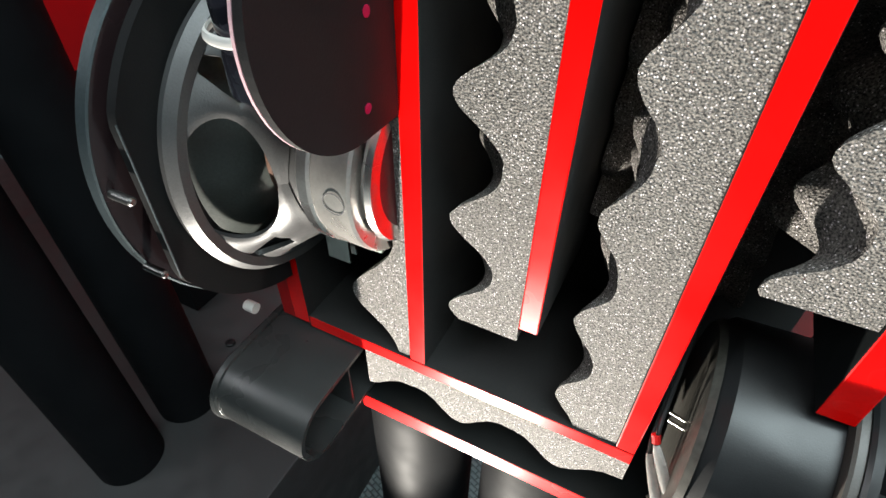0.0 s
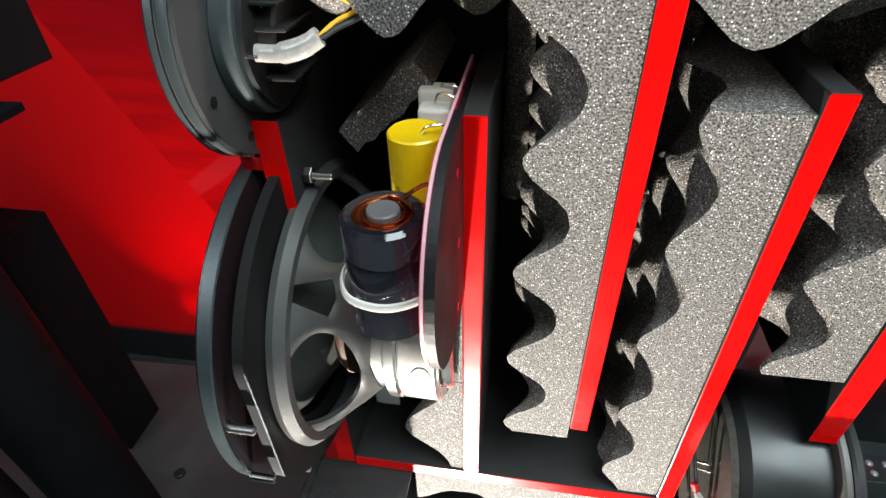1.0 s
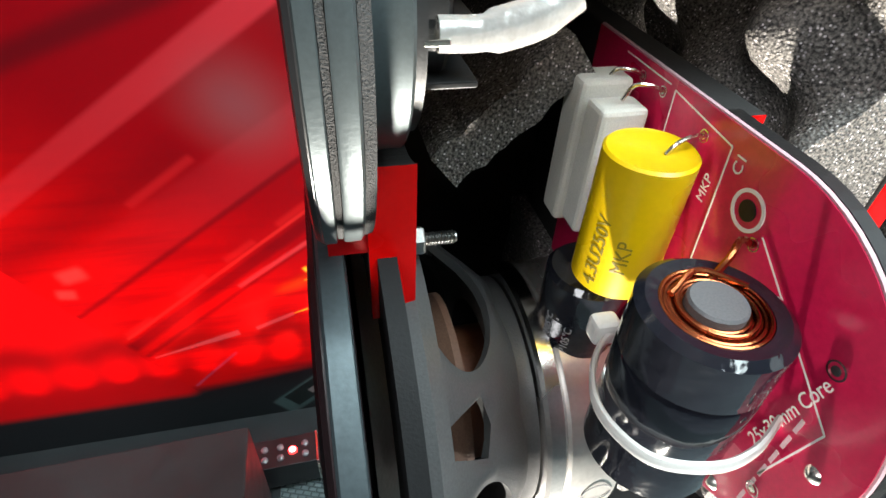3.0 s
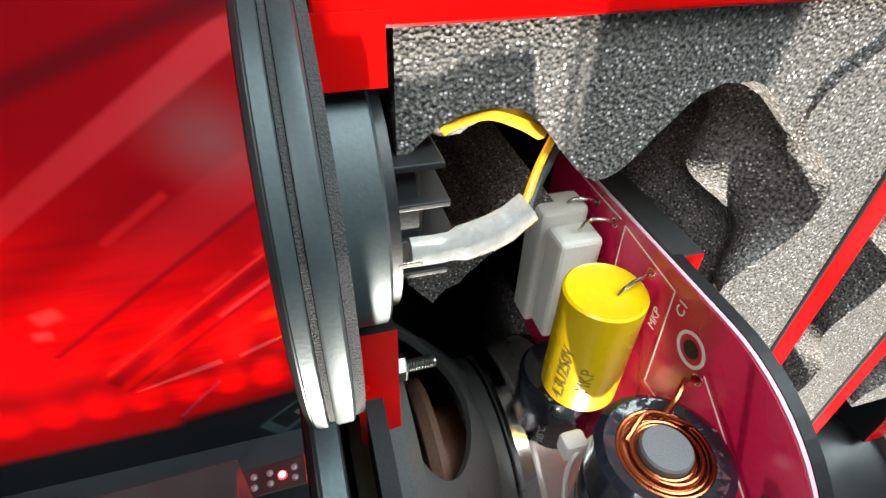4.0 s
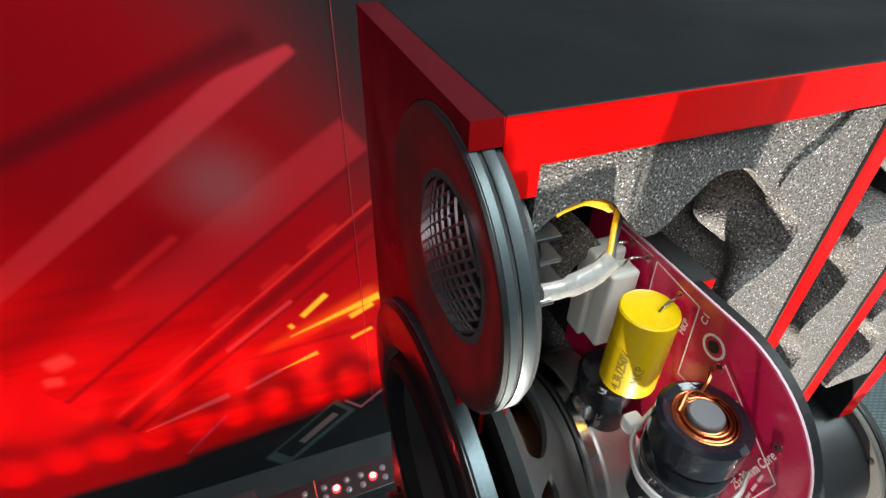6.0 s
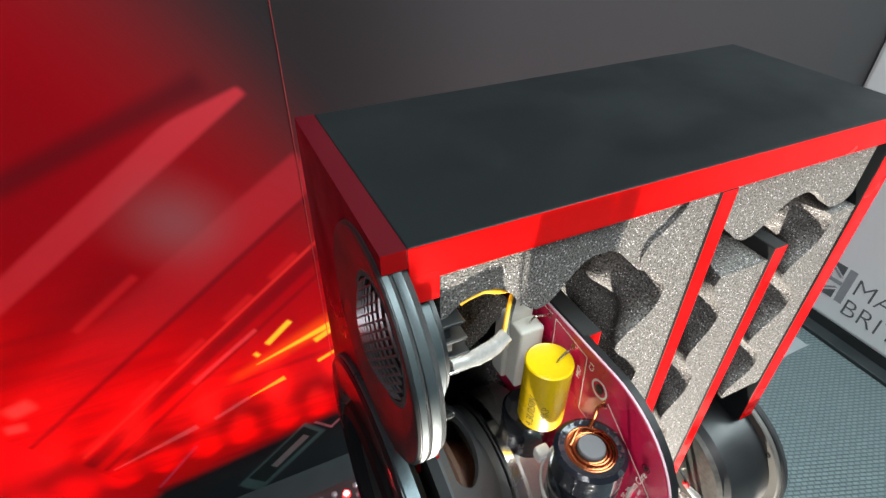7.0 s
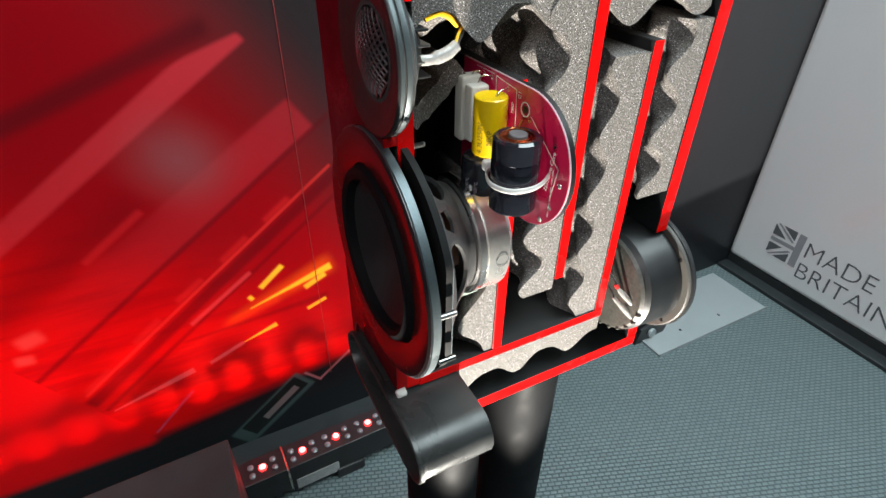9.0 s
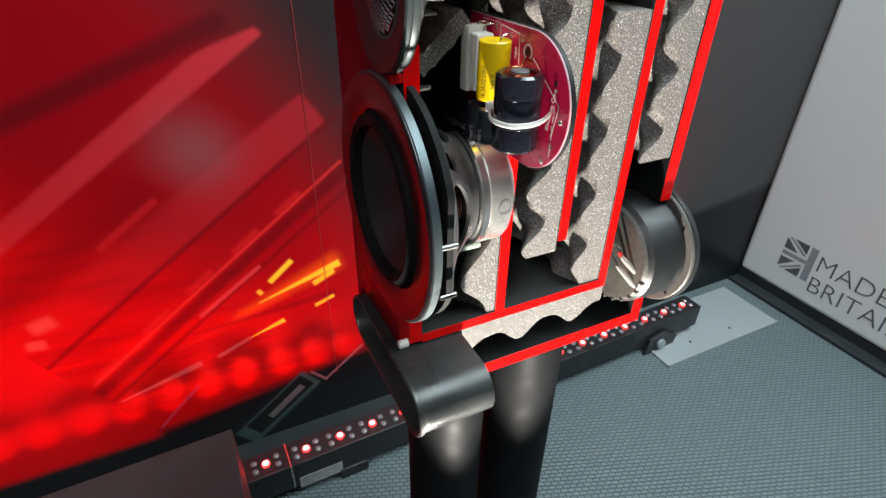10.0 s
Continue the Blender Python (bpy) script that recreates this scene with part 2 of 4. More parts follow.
def print_material():
    """A large glossy photographic print: red at one side and low down, charcoal above, with pale streaks, orange sparks
    and one painted reflection.
    """
    m = bpy.data.materials.new("glossy_wall_print")
    m.use_nodes = True
    t = m.node_tree
    b = t.nodes["Principled BSDF"]
    geo = t.nodes.new("ShaderNodeTexCoord")
    sep = t.nodes.new("ShaderNodeSeparateXYZ")
    t.links.new(geo.outputs["Object"], sep.inputs[0])
    Z = sep.outputs["Z"]

    def op(kind, a, c, clamp=False):
        n = t.nodes.new("ShaderNodeMath")
        n.operation, n.use_clamp = kind, clamp
        for s, v in zip(n.inputs, (a, c)):
            if isinstance(v, (int, float)):
                s.default_value = v
            else:
                t.links.new(v, s)
        return n.outputs[0]

    X = op("ADD", sep.outputs["X"], 0.0225)   # the picture hangs a little further left

    def step(v, lo, hi, out0=0.0, out1=1.0):
        n = t.nodes.new("ShaderNodeMapRange")
        n.interpolation_type = "SMOOTHSTEP"
        for k, w in (("From Min", lo), ("From Max", hi), ("To Min", out0), ("To Max", out1)):
            n.inputs[k].default_value = w
        t.links.new(v, n.inputs["Value"])
        return n.outputs["Result"]

    def along(p, q):
        """Coordinates along and across the line from p to q, in metres."""
        dx, dz = q[0] - p[0], q[1] - p[1]
        ln = math.hypot(dx, dz)
        dx, dz = dx / ln, dz / ln
        u = op("ADD", op("MULTIPLY", op("SUBTRACT", X, p[0]), dx), op("MULTIPLY", op("SUBTRACT", Z, p[1]), dz))
        w = op("ADD", op("MULTIPLY", op("SUBTRACT", X, p[0]), -dz), op("MULTIPLY", op("SUBTRACT", Z, p[1]), dx))
        return u, w, ln

    def streak(p, q, half, soft, taper=0.0):
        u, w, ln = along(p, q)
        d = op("ABSOLUTE", w, 0)
        if taper:
            d = op("ADD", d, op("MULTIPLY", op("SUBTRACT", ln, u), half * taper / ln))
        body = step(d, half + soft, max(half - soft, 0.0))
        ends = op("MULTIPLY", step(u, -soft, soft), step(u, ln + soft, ln - soft))
        return op("MULTIPLY", body, ends)

    def mixed(fac, a, c):
        n = t.nodes.new("ShaderNodeMix")
        n.data_type = "RGBA"
        if isinstance(fac, (int, float)):
            n.inputs["Factor"].default_value = fac
        else:
            t.links.new(fac, n.inputs["Factor"])
        for s, v in ((n.inputs["A"], a), (n.inputs["B"], c)):
            if isinstance(v, tuple):
                s.default_value = (*v, 1)
            else:
                t.links.new(v, s)
        return n.outputs["Result"]

    noise_n = t.nodes.new("ShaderNodeTexNoise")
    noise_n.inputs["Scale"].default_value, noise_n.inputs["Detail"].default_value = 7, 4
    t.links.new(geo.outputs["Object"], noise_n.inputs["Vector"])
    # diagonal streaky noise
    mp = t.nodes.new("ShaderNodeMapping")
    mp.inputs["Rotation"].default_value = (0, radians(33), 0)
    mp.inputs["Scale"].default_value = (2.5, 1, 22)
    t.links.new(geo.outputs["Object"], mp.inputs["Vector"])
    drift = t.nodes.new("ShaderNodeTexNoise")
    drift.inputs["Scale"].default_value, drift.inputs["Detail"].default_value = 1.6, 4
    t.links.new(mp.outputs[0], drift.inputs["Vector"])
    red, dim, grey, pale = (0.66, 0.005, 0.006), (0.30, 0.003, 0.008), (0.026, 0.0235, 0.0245), (0.72, 0.16, 0.18)
    grow = op("ADD", op("MULTIPLY", X, 0.75), op("MULTIPLY", Z, 1.0))
    grow = op("ADD", grow, op("MULTIPLY", op("SUBTRACT", noise_n.outputs["Fac"], 0.5), 0.22))
    col = mixed(step(grow, 0.10, 0.50), red, dim)
    col = mixed(op("MULTIPLY", step(drift.outputs["Fac"], 0.42, 0.68), 0.55), col, dim)
    # charcoal background above and towards the far end
    g2 = op("ADD", op("MULTIPLY", X, 1.0), op("MULTIPLY", Z, 0.62))
    col = mixed(step(g2, 0.36, 0.66), col, grey)
    col = mixed(op("MULTIPLY", step(X, 0.12, 0.45), 1.0), col, (0.058, 0.055, 0.057))
    def wedge(lines, soft):
        """Inside of a run of edges (p, q), each with the inside to its left."""
        f = None
        for p, q in lines:
            s = step(along(p, q)[1], -soft, soft)
            f = s if f is None else op("MULTIPLY", f, s)
        return f

    # one long blade of pale light, and a broader dim one with a slanting end
    blade = wedge([((-0.365, 0.545), (0.047, 0.820)), ((0.047, 0.820), (0.036, 0.834)), ((0.038, 0.831), (-0.053, 0.800)), ((-0.053, 0.800), (-0.348, 0.597))], 0.005)
    col = mixed(op("MULTIPLY", blade, step(X, -0.75, 0.05, 0.25, 0.75)), col, (0.62, 0.045, 0.06))
    broad = wedge([((-0.380, 0.318), (0.134, 0.674)), ((0.133, 0.670), (0.094, 0.727)), ((0.094, 0.727), (-0.261, 0.500))], 0.006)
    col = mixed(op("MULTIPLY", broad, step(X, -0.45, 0.10, 0.0, 0.60)), col, (0.46, 0.028, 0.04))
    # pale beams, and a reflection painted in among them
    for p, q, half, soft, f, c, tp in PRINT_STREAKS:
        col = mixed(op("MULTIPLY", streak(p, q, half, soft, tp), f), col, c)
    # plain red field below one long diagonal edge
    u, w, ln = along((-0.637, 0.761), (-0.430, 0.385))
    field = op("MULTIPLY", step(w, 0.001, -0.001), step(X, -0.10, -0.20))
    col = mixed(field, col, (0.64, 0.006, 0.009))
    # black foot of the picture
    u2, w2, ln2 = along((-0.27, 0.095), (0.158, 0.150))
    col = mixed(op("MULTIPLY", step(w2, 0.010, -0.025), step(X, -0.285, -0.255)), col, (0.012, 0.012, 0.014))
    col = mixed(step(Z, 0.088, 0.064), col, (0.014, 0.016, 0.018))
    for p, q, half, soft, f, c, tp in PRINT_LOW:
        col = mixed(op("MULTIPLY", streak(p, q, half, soft, tp), f), col, c)
    t.links.new(col, b.inputs["Base Color"])
    b.inputs["Roughness"].default_value = 0.33
    b.inputs["Specular IOR Level"].default_value = 0.2
    return m


PALE, SPARK = (0.72, 0.12, 0.13), (1.0, 0.95, 0.05)
DK = (0.10, 0.003, 0.008)
# ends (x, z), half width, softness, strength, colour, taper
PRINT_STREAKS = [
    ((-0.38, 0.705), (0.0, 0.845), 0.014, 0.012, 0.6, (0.05, 0.006, 0.010), 0.0),
    ((-0.50, 0.40), (-0.15, 0.60), 0.030, 0.030, 0.5, (0.16, 0.003, 0.007), 0.0),
    # soft pale spot: a reflection on the gloss, painted into the print
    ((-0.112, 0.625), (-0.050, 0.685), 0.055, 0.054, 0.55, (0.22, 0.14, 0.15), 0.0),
    ((-0.255, 0.515), (-0.155, 0.585), 0.006, 0.005, 0.5, (0.60, 0.025, 0.03), 0.0),
    ((-0.390, 0.311), (0.16, 0.692), 0.0045, 0.004, 0.6, DK, 0.0),
    ((-0.337, 0.225), (0.16, 0.585), 0.011, 0.006, 0.62, DK, 0.0),
    ((-0.320, 0.200), (0.16, 0.545), 0.004, 0.004, 0.5, DK, 0.0),
    ((-0.337, 0.249), (0.150, 0.600), 0.003, 0.002, 0.6, (0.72, 0.05, 0.04), 0.0),
    ((-0.335, 0.258), (-0.285, 0.293), 0.006, 0.005, 0.4, (0.72, 0.03, 0.03), 0.0),
    ((-0.235, 0.335), (-0.185, 0.372), 0.006, 0.005, 0.4, (0.72, 0.03, 0.03), 0.0),
    ((-0.150, 0.398), (-0.100, 0.432), 0.006, 0.005, 0.4, (0.72, 0.03, 0.03), 0.0),
    ((-0.062, 0.458), (-0.012, 0.495), 0.006, 0.005, 0.4, (0.72, 0.03, 0.03), 0.0),
    ((0.022, 0.518), (0.070, 0.553), 0.006, 0.005, 0.4, (0.72, 0.03, 0.03), 0.0),
    ((-0.200, 0.275), (0.02, 0.345), 0.010, 0.008, 0.5, (0.74, 0.02, 0.015), 0.9),
    ((-0.160, 0.305), (0.114, 0.319), 0.008, 0.006, 0.5, DK, 0.9),
    ((-0.080, 0.320), (0.128, 0.395), 0.020, 0.016, 0.55, (0.95, 0.20, 0.01), 0.9),
    ((-0.14, 0.34), (-0.02, 0.42), 0.004, 0.003, 0.5, PALE, 0.0),
    ((-0.009, 0.379), (0.037, 0.417), 0.0055, 0.003, 0.95, SPARK, 0.0),
    ((-0.033, 0.360), (-0.026, 0.364), 0.006, 0.003, 0.95, SPARK, 0.0),
    ((-0.035, 0.338), (0.128, 0.388), 0.008, 0.003, 0.95, SPARK, 0.9),
    ((0.072, 0.352), (0.115, 0.372), 0.006, 0.003, 0.9, SPARK, 0.0),
    ((0.070, 0.298), (0.110, 0.312), 0.004, 0.002, 0.9, SPARK, 0.0),
    ((-0.062, 0.262), (0.006, 0.283), 0.0055, 0.002, 0.95, SPARK, 0.9),
    ((-0.13, 0.236), (-0.062, 0.262), 0.004, 0.002, 0.8, PALE, 0.0),
    ((-0.309, 0.194), (-0.160, 0.232), 0.0065, 0.002, 0.85, PALE, 0.8),
    ((-0.385, 0.395), (-0.350, 0.405), 0.012, 0.008, 0.6, (0.8, 0.12, 0.1), 0.0),
    ((-0.40, 0.365), (-0.375, 0.362), 0.009, 0.006, 0.6, (0.8, 0.12, 0.1), 0.0),
]
PRINT_LOW = [
    ((-0.119, -0.012), (0.040, 0.110), 0.030, 0.004, 0.8, (0.07, 0.11, 0.11), 0.0),
    ((-0.100, 0.006), (0.030, 0.106), 0.022, 0.002, 0.95, (0.010, 0.012, 0.012), 0.0),
    ((-0.06, 0.03), (0.018, 0.092), 0.008, 0.002, 0.8, (0.22, 0.18, 0.18), 0.0),
    ((-0.262, 0.100), (-0.175, 0.18), 0.0025, 0.002, 0.8, (0.50, 0.05, 0.12), 0.0),
    ((0.070, 0.090), (0.160, 0.158), 0.003, 0.002, 0.8, (0.45, 0.16, 0.18), 0.0),
    ((0.040, 0.125), (0.073, 0.088), 0.003, 0.002, 0.8, (0.45, 0.16, 0.18), 0.0),
]
PRINT = print_material()


# ---- mesh helpers ----
def root_of(ob):
    while ob.parent:
        ob = ob.parent
    return ob


def part(name, bm, material, parent=None, label="", smooth=False, edge=35):
    """Links a bmesh, given in world coordinates, as one mesh under a thing or a part."""
    me = bpy.data.meshes.new(name)
    if parent:
        bmesh.ops.translate(bm, verts=bm.verts, vec=-root_of(parent).location)
    if smooth:
        for f in bm.faces:
            f.smooth = True
        for e in bm.edges:
            if len(e.link_faces) == 2 and e.calc_face_angle(0) > radians(edge):
                e.smooth = False
    bm.to_mesh(me)
    bm.free()
    for one in material if isinstance(material, (list, tuple)) else [material]:
        me.materials.append(one)
    ob = new(name, me)
    if parent:
        ob.parent = parent
    if label:
        tagged(ob, label)
    return ob


def thing(name, at, label, category, group=""):
    ob = new(name)
    ob.location = at
    ob.empty_display_size = 0.02
    return tagged(ob, label, category, group)


def box(x0, x1, y0, y1, z0, z1, bevel=0.0):
    bm = bmesh.new()
    bmesh.ops.create_cube(bm, size=1)
    bmesh.ops.scale(bm, vec=(x1 - x0, y1 - y0, z1 - z0), verts=bm.verts)
    bmesh.ops.translate(bm, vec=((x0 + x1) / 2, (y0 + y1) / 2, (z0 + z1) / 2), verts=bm.verts)
    if bevel:
        bmesh.ops.bevel(bm, geom=bm.edges[:], offset=bevel, segments=2, affect="EDGES", profile=0.5)
    return bm


def prism(outline, y0, y1, bevel=0.0):
    """A polygon of (x, z), solid from y0 to y1."""
    bm = bmesh.new()
    a = [bm.verts.new((x, y0, z)) for x, z in outline]
    b = [bm.verts.new((x, y1, z)) for x, z in outline]
    bm.faces.new(a)
    bm.faces.new(b[::-1])
    for i in range(len(a)):
        j = (i + 1) % len(a)
        bm.faces.new((a[j], a[i], b[i], b[j]))
    bmesh.ops.recalc_face_normals(bm, faces=bm.faces)
    if bevel:
        bmesh.ops.bevel(bm, geom=bm.edges[:], offset=bevel, segments=2, affect="EDGES", profile=0.5)
    return bm


def lathe(profile, m, segs=48, closed=False):
    """Turns a profile of (radius, height) round its axis and moves it by m."""
    bm = bmesh.new()
    rings = []
    for r, h in profile:
        if r < 1e-6:
            rings.append([bm.verts.new(m @ Vector((0, 0, h)))])
        else:
            rings.append([bm.verts.new(m @ Vector((r * math.cos(2 * math.pi * i / segs), r * math.sin(2 * math.pi * i / segs), h))) for i in range(segs)])
    pairs = list(zip(rings, rings[1:])) + ([(rings[-1], rings[0])] if closed else [])
    for a, b in pairs:
        for i in range(segs):
            j = (i + 1) % segs
            if len(a) == 1 and len(b) > 1:
                bm.faces.new((a[0], b[j], b[i]))
            elif len(b) == 1 and len(a) > 1:
                bm.faces.new((a[i], a[j], b[0]))
            elif len(a) > 1:
                bm.faces.new((a[i], a[j], b[j], b[i]))
    bmesh.ops.recalc_face_normals(bm, faces=bm.faces)
    return bm


def sweep(points, radius, segs=10, flat=1.0):
    """A rod along points; flat squeezes its section."""
    bm = bmesh.new()
    pts = [Vector(p) for p in points]
    rings, ref = [], Vector((0.13, 0.31, 0.94))
    for i, p in enumerate(pts):
        d = (pts[min(i + 1, len(pts) - 1)] - pts[max(i - 1, 0)]).normalized()
        a = d.cross(ref).normalized()
        b = d.cross(a)
        r = radius[i] if isinstance(radius, (list, tuple)) else radius
        rings.append([bm.verts.new(p + r * (math.cos(2 * math.pi * k / segs) * a * flat + math.sin(2 * math.pi * k / segs) * b)) for k in range(segs)])
    for a, b in zip(rings, rings[1:]):
        for k in range(segs):
            bm.faces.new((a[k], a[(k + 1) % segs], b[(k + 1) % segs], b[k]))
    bm.faces.new(rings[0][::-1])
    bm.faces.new(rings[-1])
    bmesh.ops.recalc_face_normals(bm, faces=bm.faces)
    return bm


def smooth_path(points, steps=8):
    """Catmull-Rom through the points."""
    p = [Vector(q) for q in points]
    p = [2 * p[0] - p[1]] + p + [2 * p[-1] - p[-2]]
    out = []
    for i in range(1, len(p) - 2):
        for s in range(steps):
            u = s / steps
            out.append(0.5 * (2 * p[i] + (p[i + 1] - p[i - 1]) * u + (2 * p[i - 1] - 5 * p[i] + 4 * p[i + 1] - p[i + 2]) * u * u
                              + (3 * p[i] - p[i - 1] - 3 * p[i + 1] + p[i + 2]) * u ** 3))
    return out + [p[-2]]


def merged(*parts):
    """Several bmeshes joined into one."""
    out = bmesh.new()
    for bm in parts:
        me = bpy.data.meshes.new("joined")
        bm.to_mesh(me)
        bm.free()
        out.from_mesh(me)
        bpy.data.meshes.remove(me)
    return out


def lettering(text, size, m, depth=0.0001, align="LEFT", thin=0.0):
    """Raised letters as a bmesh, moved by m (letters lie in x and y)."""
    cu = bpy.data.curves.new("letters", "FONT")
    cu.body, cu.size, cu.extrude, cu.align_x, cu.offset = text, size, depth, align, thin
    cu.resolution_u = 3
    ob = bpy.data.objects.new("letters", cu)
    me = bpy.data.meshes.new_from_object(ob)
    bm = bmesh.new()
    bm.from_mesh(me)
    bpy.data.objects.remove(ob)
    bpy.data.curves.remove(cu)
    bpy.data.meshes.remove(me)
    bmesh.ops.transform(bm, matrix=m, verts=bm.verts)
    return bm


def red_cut(ob, y=0.0):
    """Second material on the sawn faces."""
    for f in ob.data.polygons:
        if abs(f.normal.y) > 0.5 and abs(f.center.y + root_of(ob).location.y - y) < 0.0007:
            f.material_index = 1
    return ob


FRONT = pose(0, 0, 0, 0, -90, 0)   # a lathe's height runs towards -x


# ---- setting ----
tagged(part("floor", box(-3.0, 3.0, -3.5, 0.70, FLOOR - 0.1, FLOOR), CARPET), "grey woven carpet tiles with a fine ribbed weave", "floor", kind="structure")
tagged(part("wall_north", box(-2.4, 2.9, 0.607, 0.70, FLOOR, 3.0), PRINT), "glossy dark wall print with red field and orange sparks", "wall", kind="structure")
tagged(part("panel_seam", box(0.0738, 0.0748, 0.6055, 0.6068, 0.10, 3.0), mat("seam_red", (0.30, 0.05, 0.05), 0.4)), "thin vertical joint in the printed wall", "trim", kind="structure")
tagged(part("wall_west", box(-2.5, -2.4, -3.5, 0.70, FLOOR, 3.0), WALLGREY), "plain dark grey wall", "wall", kind="structure")
tagged(part("wall_south", box(-2.5, 3.0, -3.6, -3.5, FLOOR, 3.0), WALLGREY), "plain dark grey wall", "wall", kind="structure")
tagged(part("wall_east", box(2.9, 3.0, -3.5, 0.70, FLOOR, 3.0), WALLGREY), "plain dark grey wall", "wall", kind="structure")
tagged(part("trim", box(-1.6, 0.95, 0.502, 0.6065, FLOOR + 0.0005, FLOOR + 0.004), DARKTRIM), "dark strip on the floor along the printed wall", "floor strip", kind="structure")
tagged(part("trim", box(-1.6, -0.1485, 0.3875, 0.5018, FLOOR + 0.0005, FLOOR + 0.004), DARKTRIM), "dark strip on the floor beside the plinth", "floor strip", kind="structure")
tagged(part("ceiling", box(-2.5, 3.0, -3.6, 0.70, 3.0, 3.1), CEILING), "plain white ceiling", "ceiling", kind="structure")

# ---- cutaway loudspeaker cabinet ----
BASE, TOP, DEEP, WIDE = 0.65, 0.99, 0.244, 0.100
W_Z, T_Z, DY, TY = 0.8205, 0.944, 0.018, 0.0150   # driver centres; the saw ran beside the middle
cabinet = thing("loudspeaker_cabinet", (0.12, 0.05, BASE), "cutaway black loudspeaker cabinet with red lacquered sawn edges", "loudspeaker")
CUT = [BLACK, RED]
CUTIN = [INNER, RED]


def board(name, x0, x1, y0, y1, z0, z1, mats=CUT, label=""):
    return red_cut(part(name, box(x0, x1, y0, y1, z0, z1, 0.0006), mats, cabinet, label))


board("top_panel", 0.0079, DEEP, 0.0, WIDE, 0.977, TOP, label="satin black top panel with red sawn edge")
board("bottom_panel", 0.046, DEEP, 0.0, WIDE, BASE, 0.662)
board("back_panel", 0.2325, DEEP, 0.0, WIDE, 0.779, 0.9768)
board("back_panel", 0.2325, DEEP, 0.0, WIDE, 0.6622, 0.683)
board("side_panel", 0.0178, DEEP, WIDE - 0.010, WIDE, 0.6622, 0.9768, CUTIN)
board("divider", 0.080, 0.0885, 0.0, WIDE - 0.0102, 0.7152, 0.924, CUTIN)
board("divider", 0.1317, 0.1400, 0.0, WIDE - 0.0102, 0.766, 0.9768, CUTIN)
board("divider", 0.1822, 0.1905, 0.0, WIDE - 0.0102, 0.7152, 0.935, CUTIN)
board("inner_floor", 0.0177, 0.1905, 0.0, WIDE - 0.0102, 0.7065, 0.715, CUTIN)


def front_outline(rw, rt):
    """Half of the baffle, (y, z), with the driver openings bitten out of its sawn edge."""
    pts = [(0.0, TOP), (WIDE, TOP), (WIDE, BASE), (0.0935, BASE)]
    pts += [(0.0935, 0.690), (0.088, 0.706), (0.0, 0.709)]
    for zc, r, yc in ((W_Z, rw, DY), (T_Z, rt, TY)):
        a0 = math.acos(-yc / r)
        pts += [(max(0.0, yc + r * math.cos(a)), zc + r * math.sin(a)) for a in [-a0 + 2 * a0 * i / 36 for i in range(37)]]
    return pts


def plate_x(outline, x0, x1):
    """A polygon of (y, z), solid from x0 to x1."""
    bm = bmesh.new()
    a = [bm.verts.new((x0, y, z)) for y, z in outline]
    b = [bm.verts.new((x1, y, z)) for y, z in outline]
    bm.faces.new(a)
    bm.faces.new(b[::-1])
    for i in range(len(a)):
        j = (i + 1) % len(a)
        bm.faces.new((a[j], a[i], b[i], b[j]))
    bmesh.ops.recalc_face_normals(bm, faces=bm.faces)
    return bm


# face colour holds the wall's reflection, edge colour holds shade
red_cut(part("front_baffle", plate_x(front_outline(0.0808, 0.0421), 0.0, 0.0078), [BAFFLE_REFLECTION, RED_SHADE], cabinet, "front baffle with the red wall's reflection painted on and its red sawn edge darkened as shade"))
red_cut(part("front_baffle_backing", plate_x([(y if y > 0 else -0.00006, min(z, 0.9795)) for y, z in front_outline(0.0620, 0.0293)], 0.0079, 0.0175), [INNER, RED], cabinet))


def foam(name, flat, u0, u1, depth, v0, v1, tip, base, swing, period, towards, axis, deep=0.5, label=""):
    """Egg-crate foam on a flat face. axis: 'z' (sheet upright, thickness along x) or 'x' (sheet level, thickness along z)."""
    bm = bmesh.new()
    nu, nv = max(8, int((u1 - u0) / 0.0022)), 34
    rnd = random.Random(name + str(u0))
    top, low = [], []
    for i in range(nu + 1):
        u = u0 + (u1 - u0) * i / nu
        rt, rl = [], []
        for j in range(nv + 1):
            v = v0 + (v1 - v0) * j / nv
            c = math.cos(2 * math.pi * (u - tip) / period) * math.cos(2 * math.pi * (v - v0) / (period * 1.0))
            c = 2 * ((c + 1) / 2) ** 1.35 - 1
            h = base + swing * c
            h += 0.0016 * noise.noise(Vector((u * 60, v * 60, tip * 40))) + rnd.uniform(-0.00025, 0.00025)
            x = flat + towards * max(0.004, h)
            rt.append(bm.verts.new((x, v, u) if axis == "z" else (u, v, x)))
            rl.append(bm.verts.new((flat, v, u) if axis == "z" else (u, v, flat)))
        top.append(rt)
        low.append(rl)
    for i in range(nu):
        for j in range(nv):
            bm.faces.new((top[i][j], top[i + 1][j], top[i + 1][j + 1], top[i][j + 1]))
        for j in (0, nv):
            bm.faces.new((top[i][j], top[i + 1][j], low[i + 1][j], low[i][j]))
        bm.faces.new((low[i][0], low[i + 1][0], low[i + 1][nv], low[i][nv]))
    for i in (0, nu):
        for j in range(nv):
            bm.faces.new((top[i][j], top[i][j + 1], low[i][j + 1], low[i][j]))
    bmesh.ops.recalc_face_normals(bm, faces=bm.faces)
    return part(name, bm, FOAM, cabinet, label or "charcoal egg-crate acoustic foam", smooth=True, edge=50)


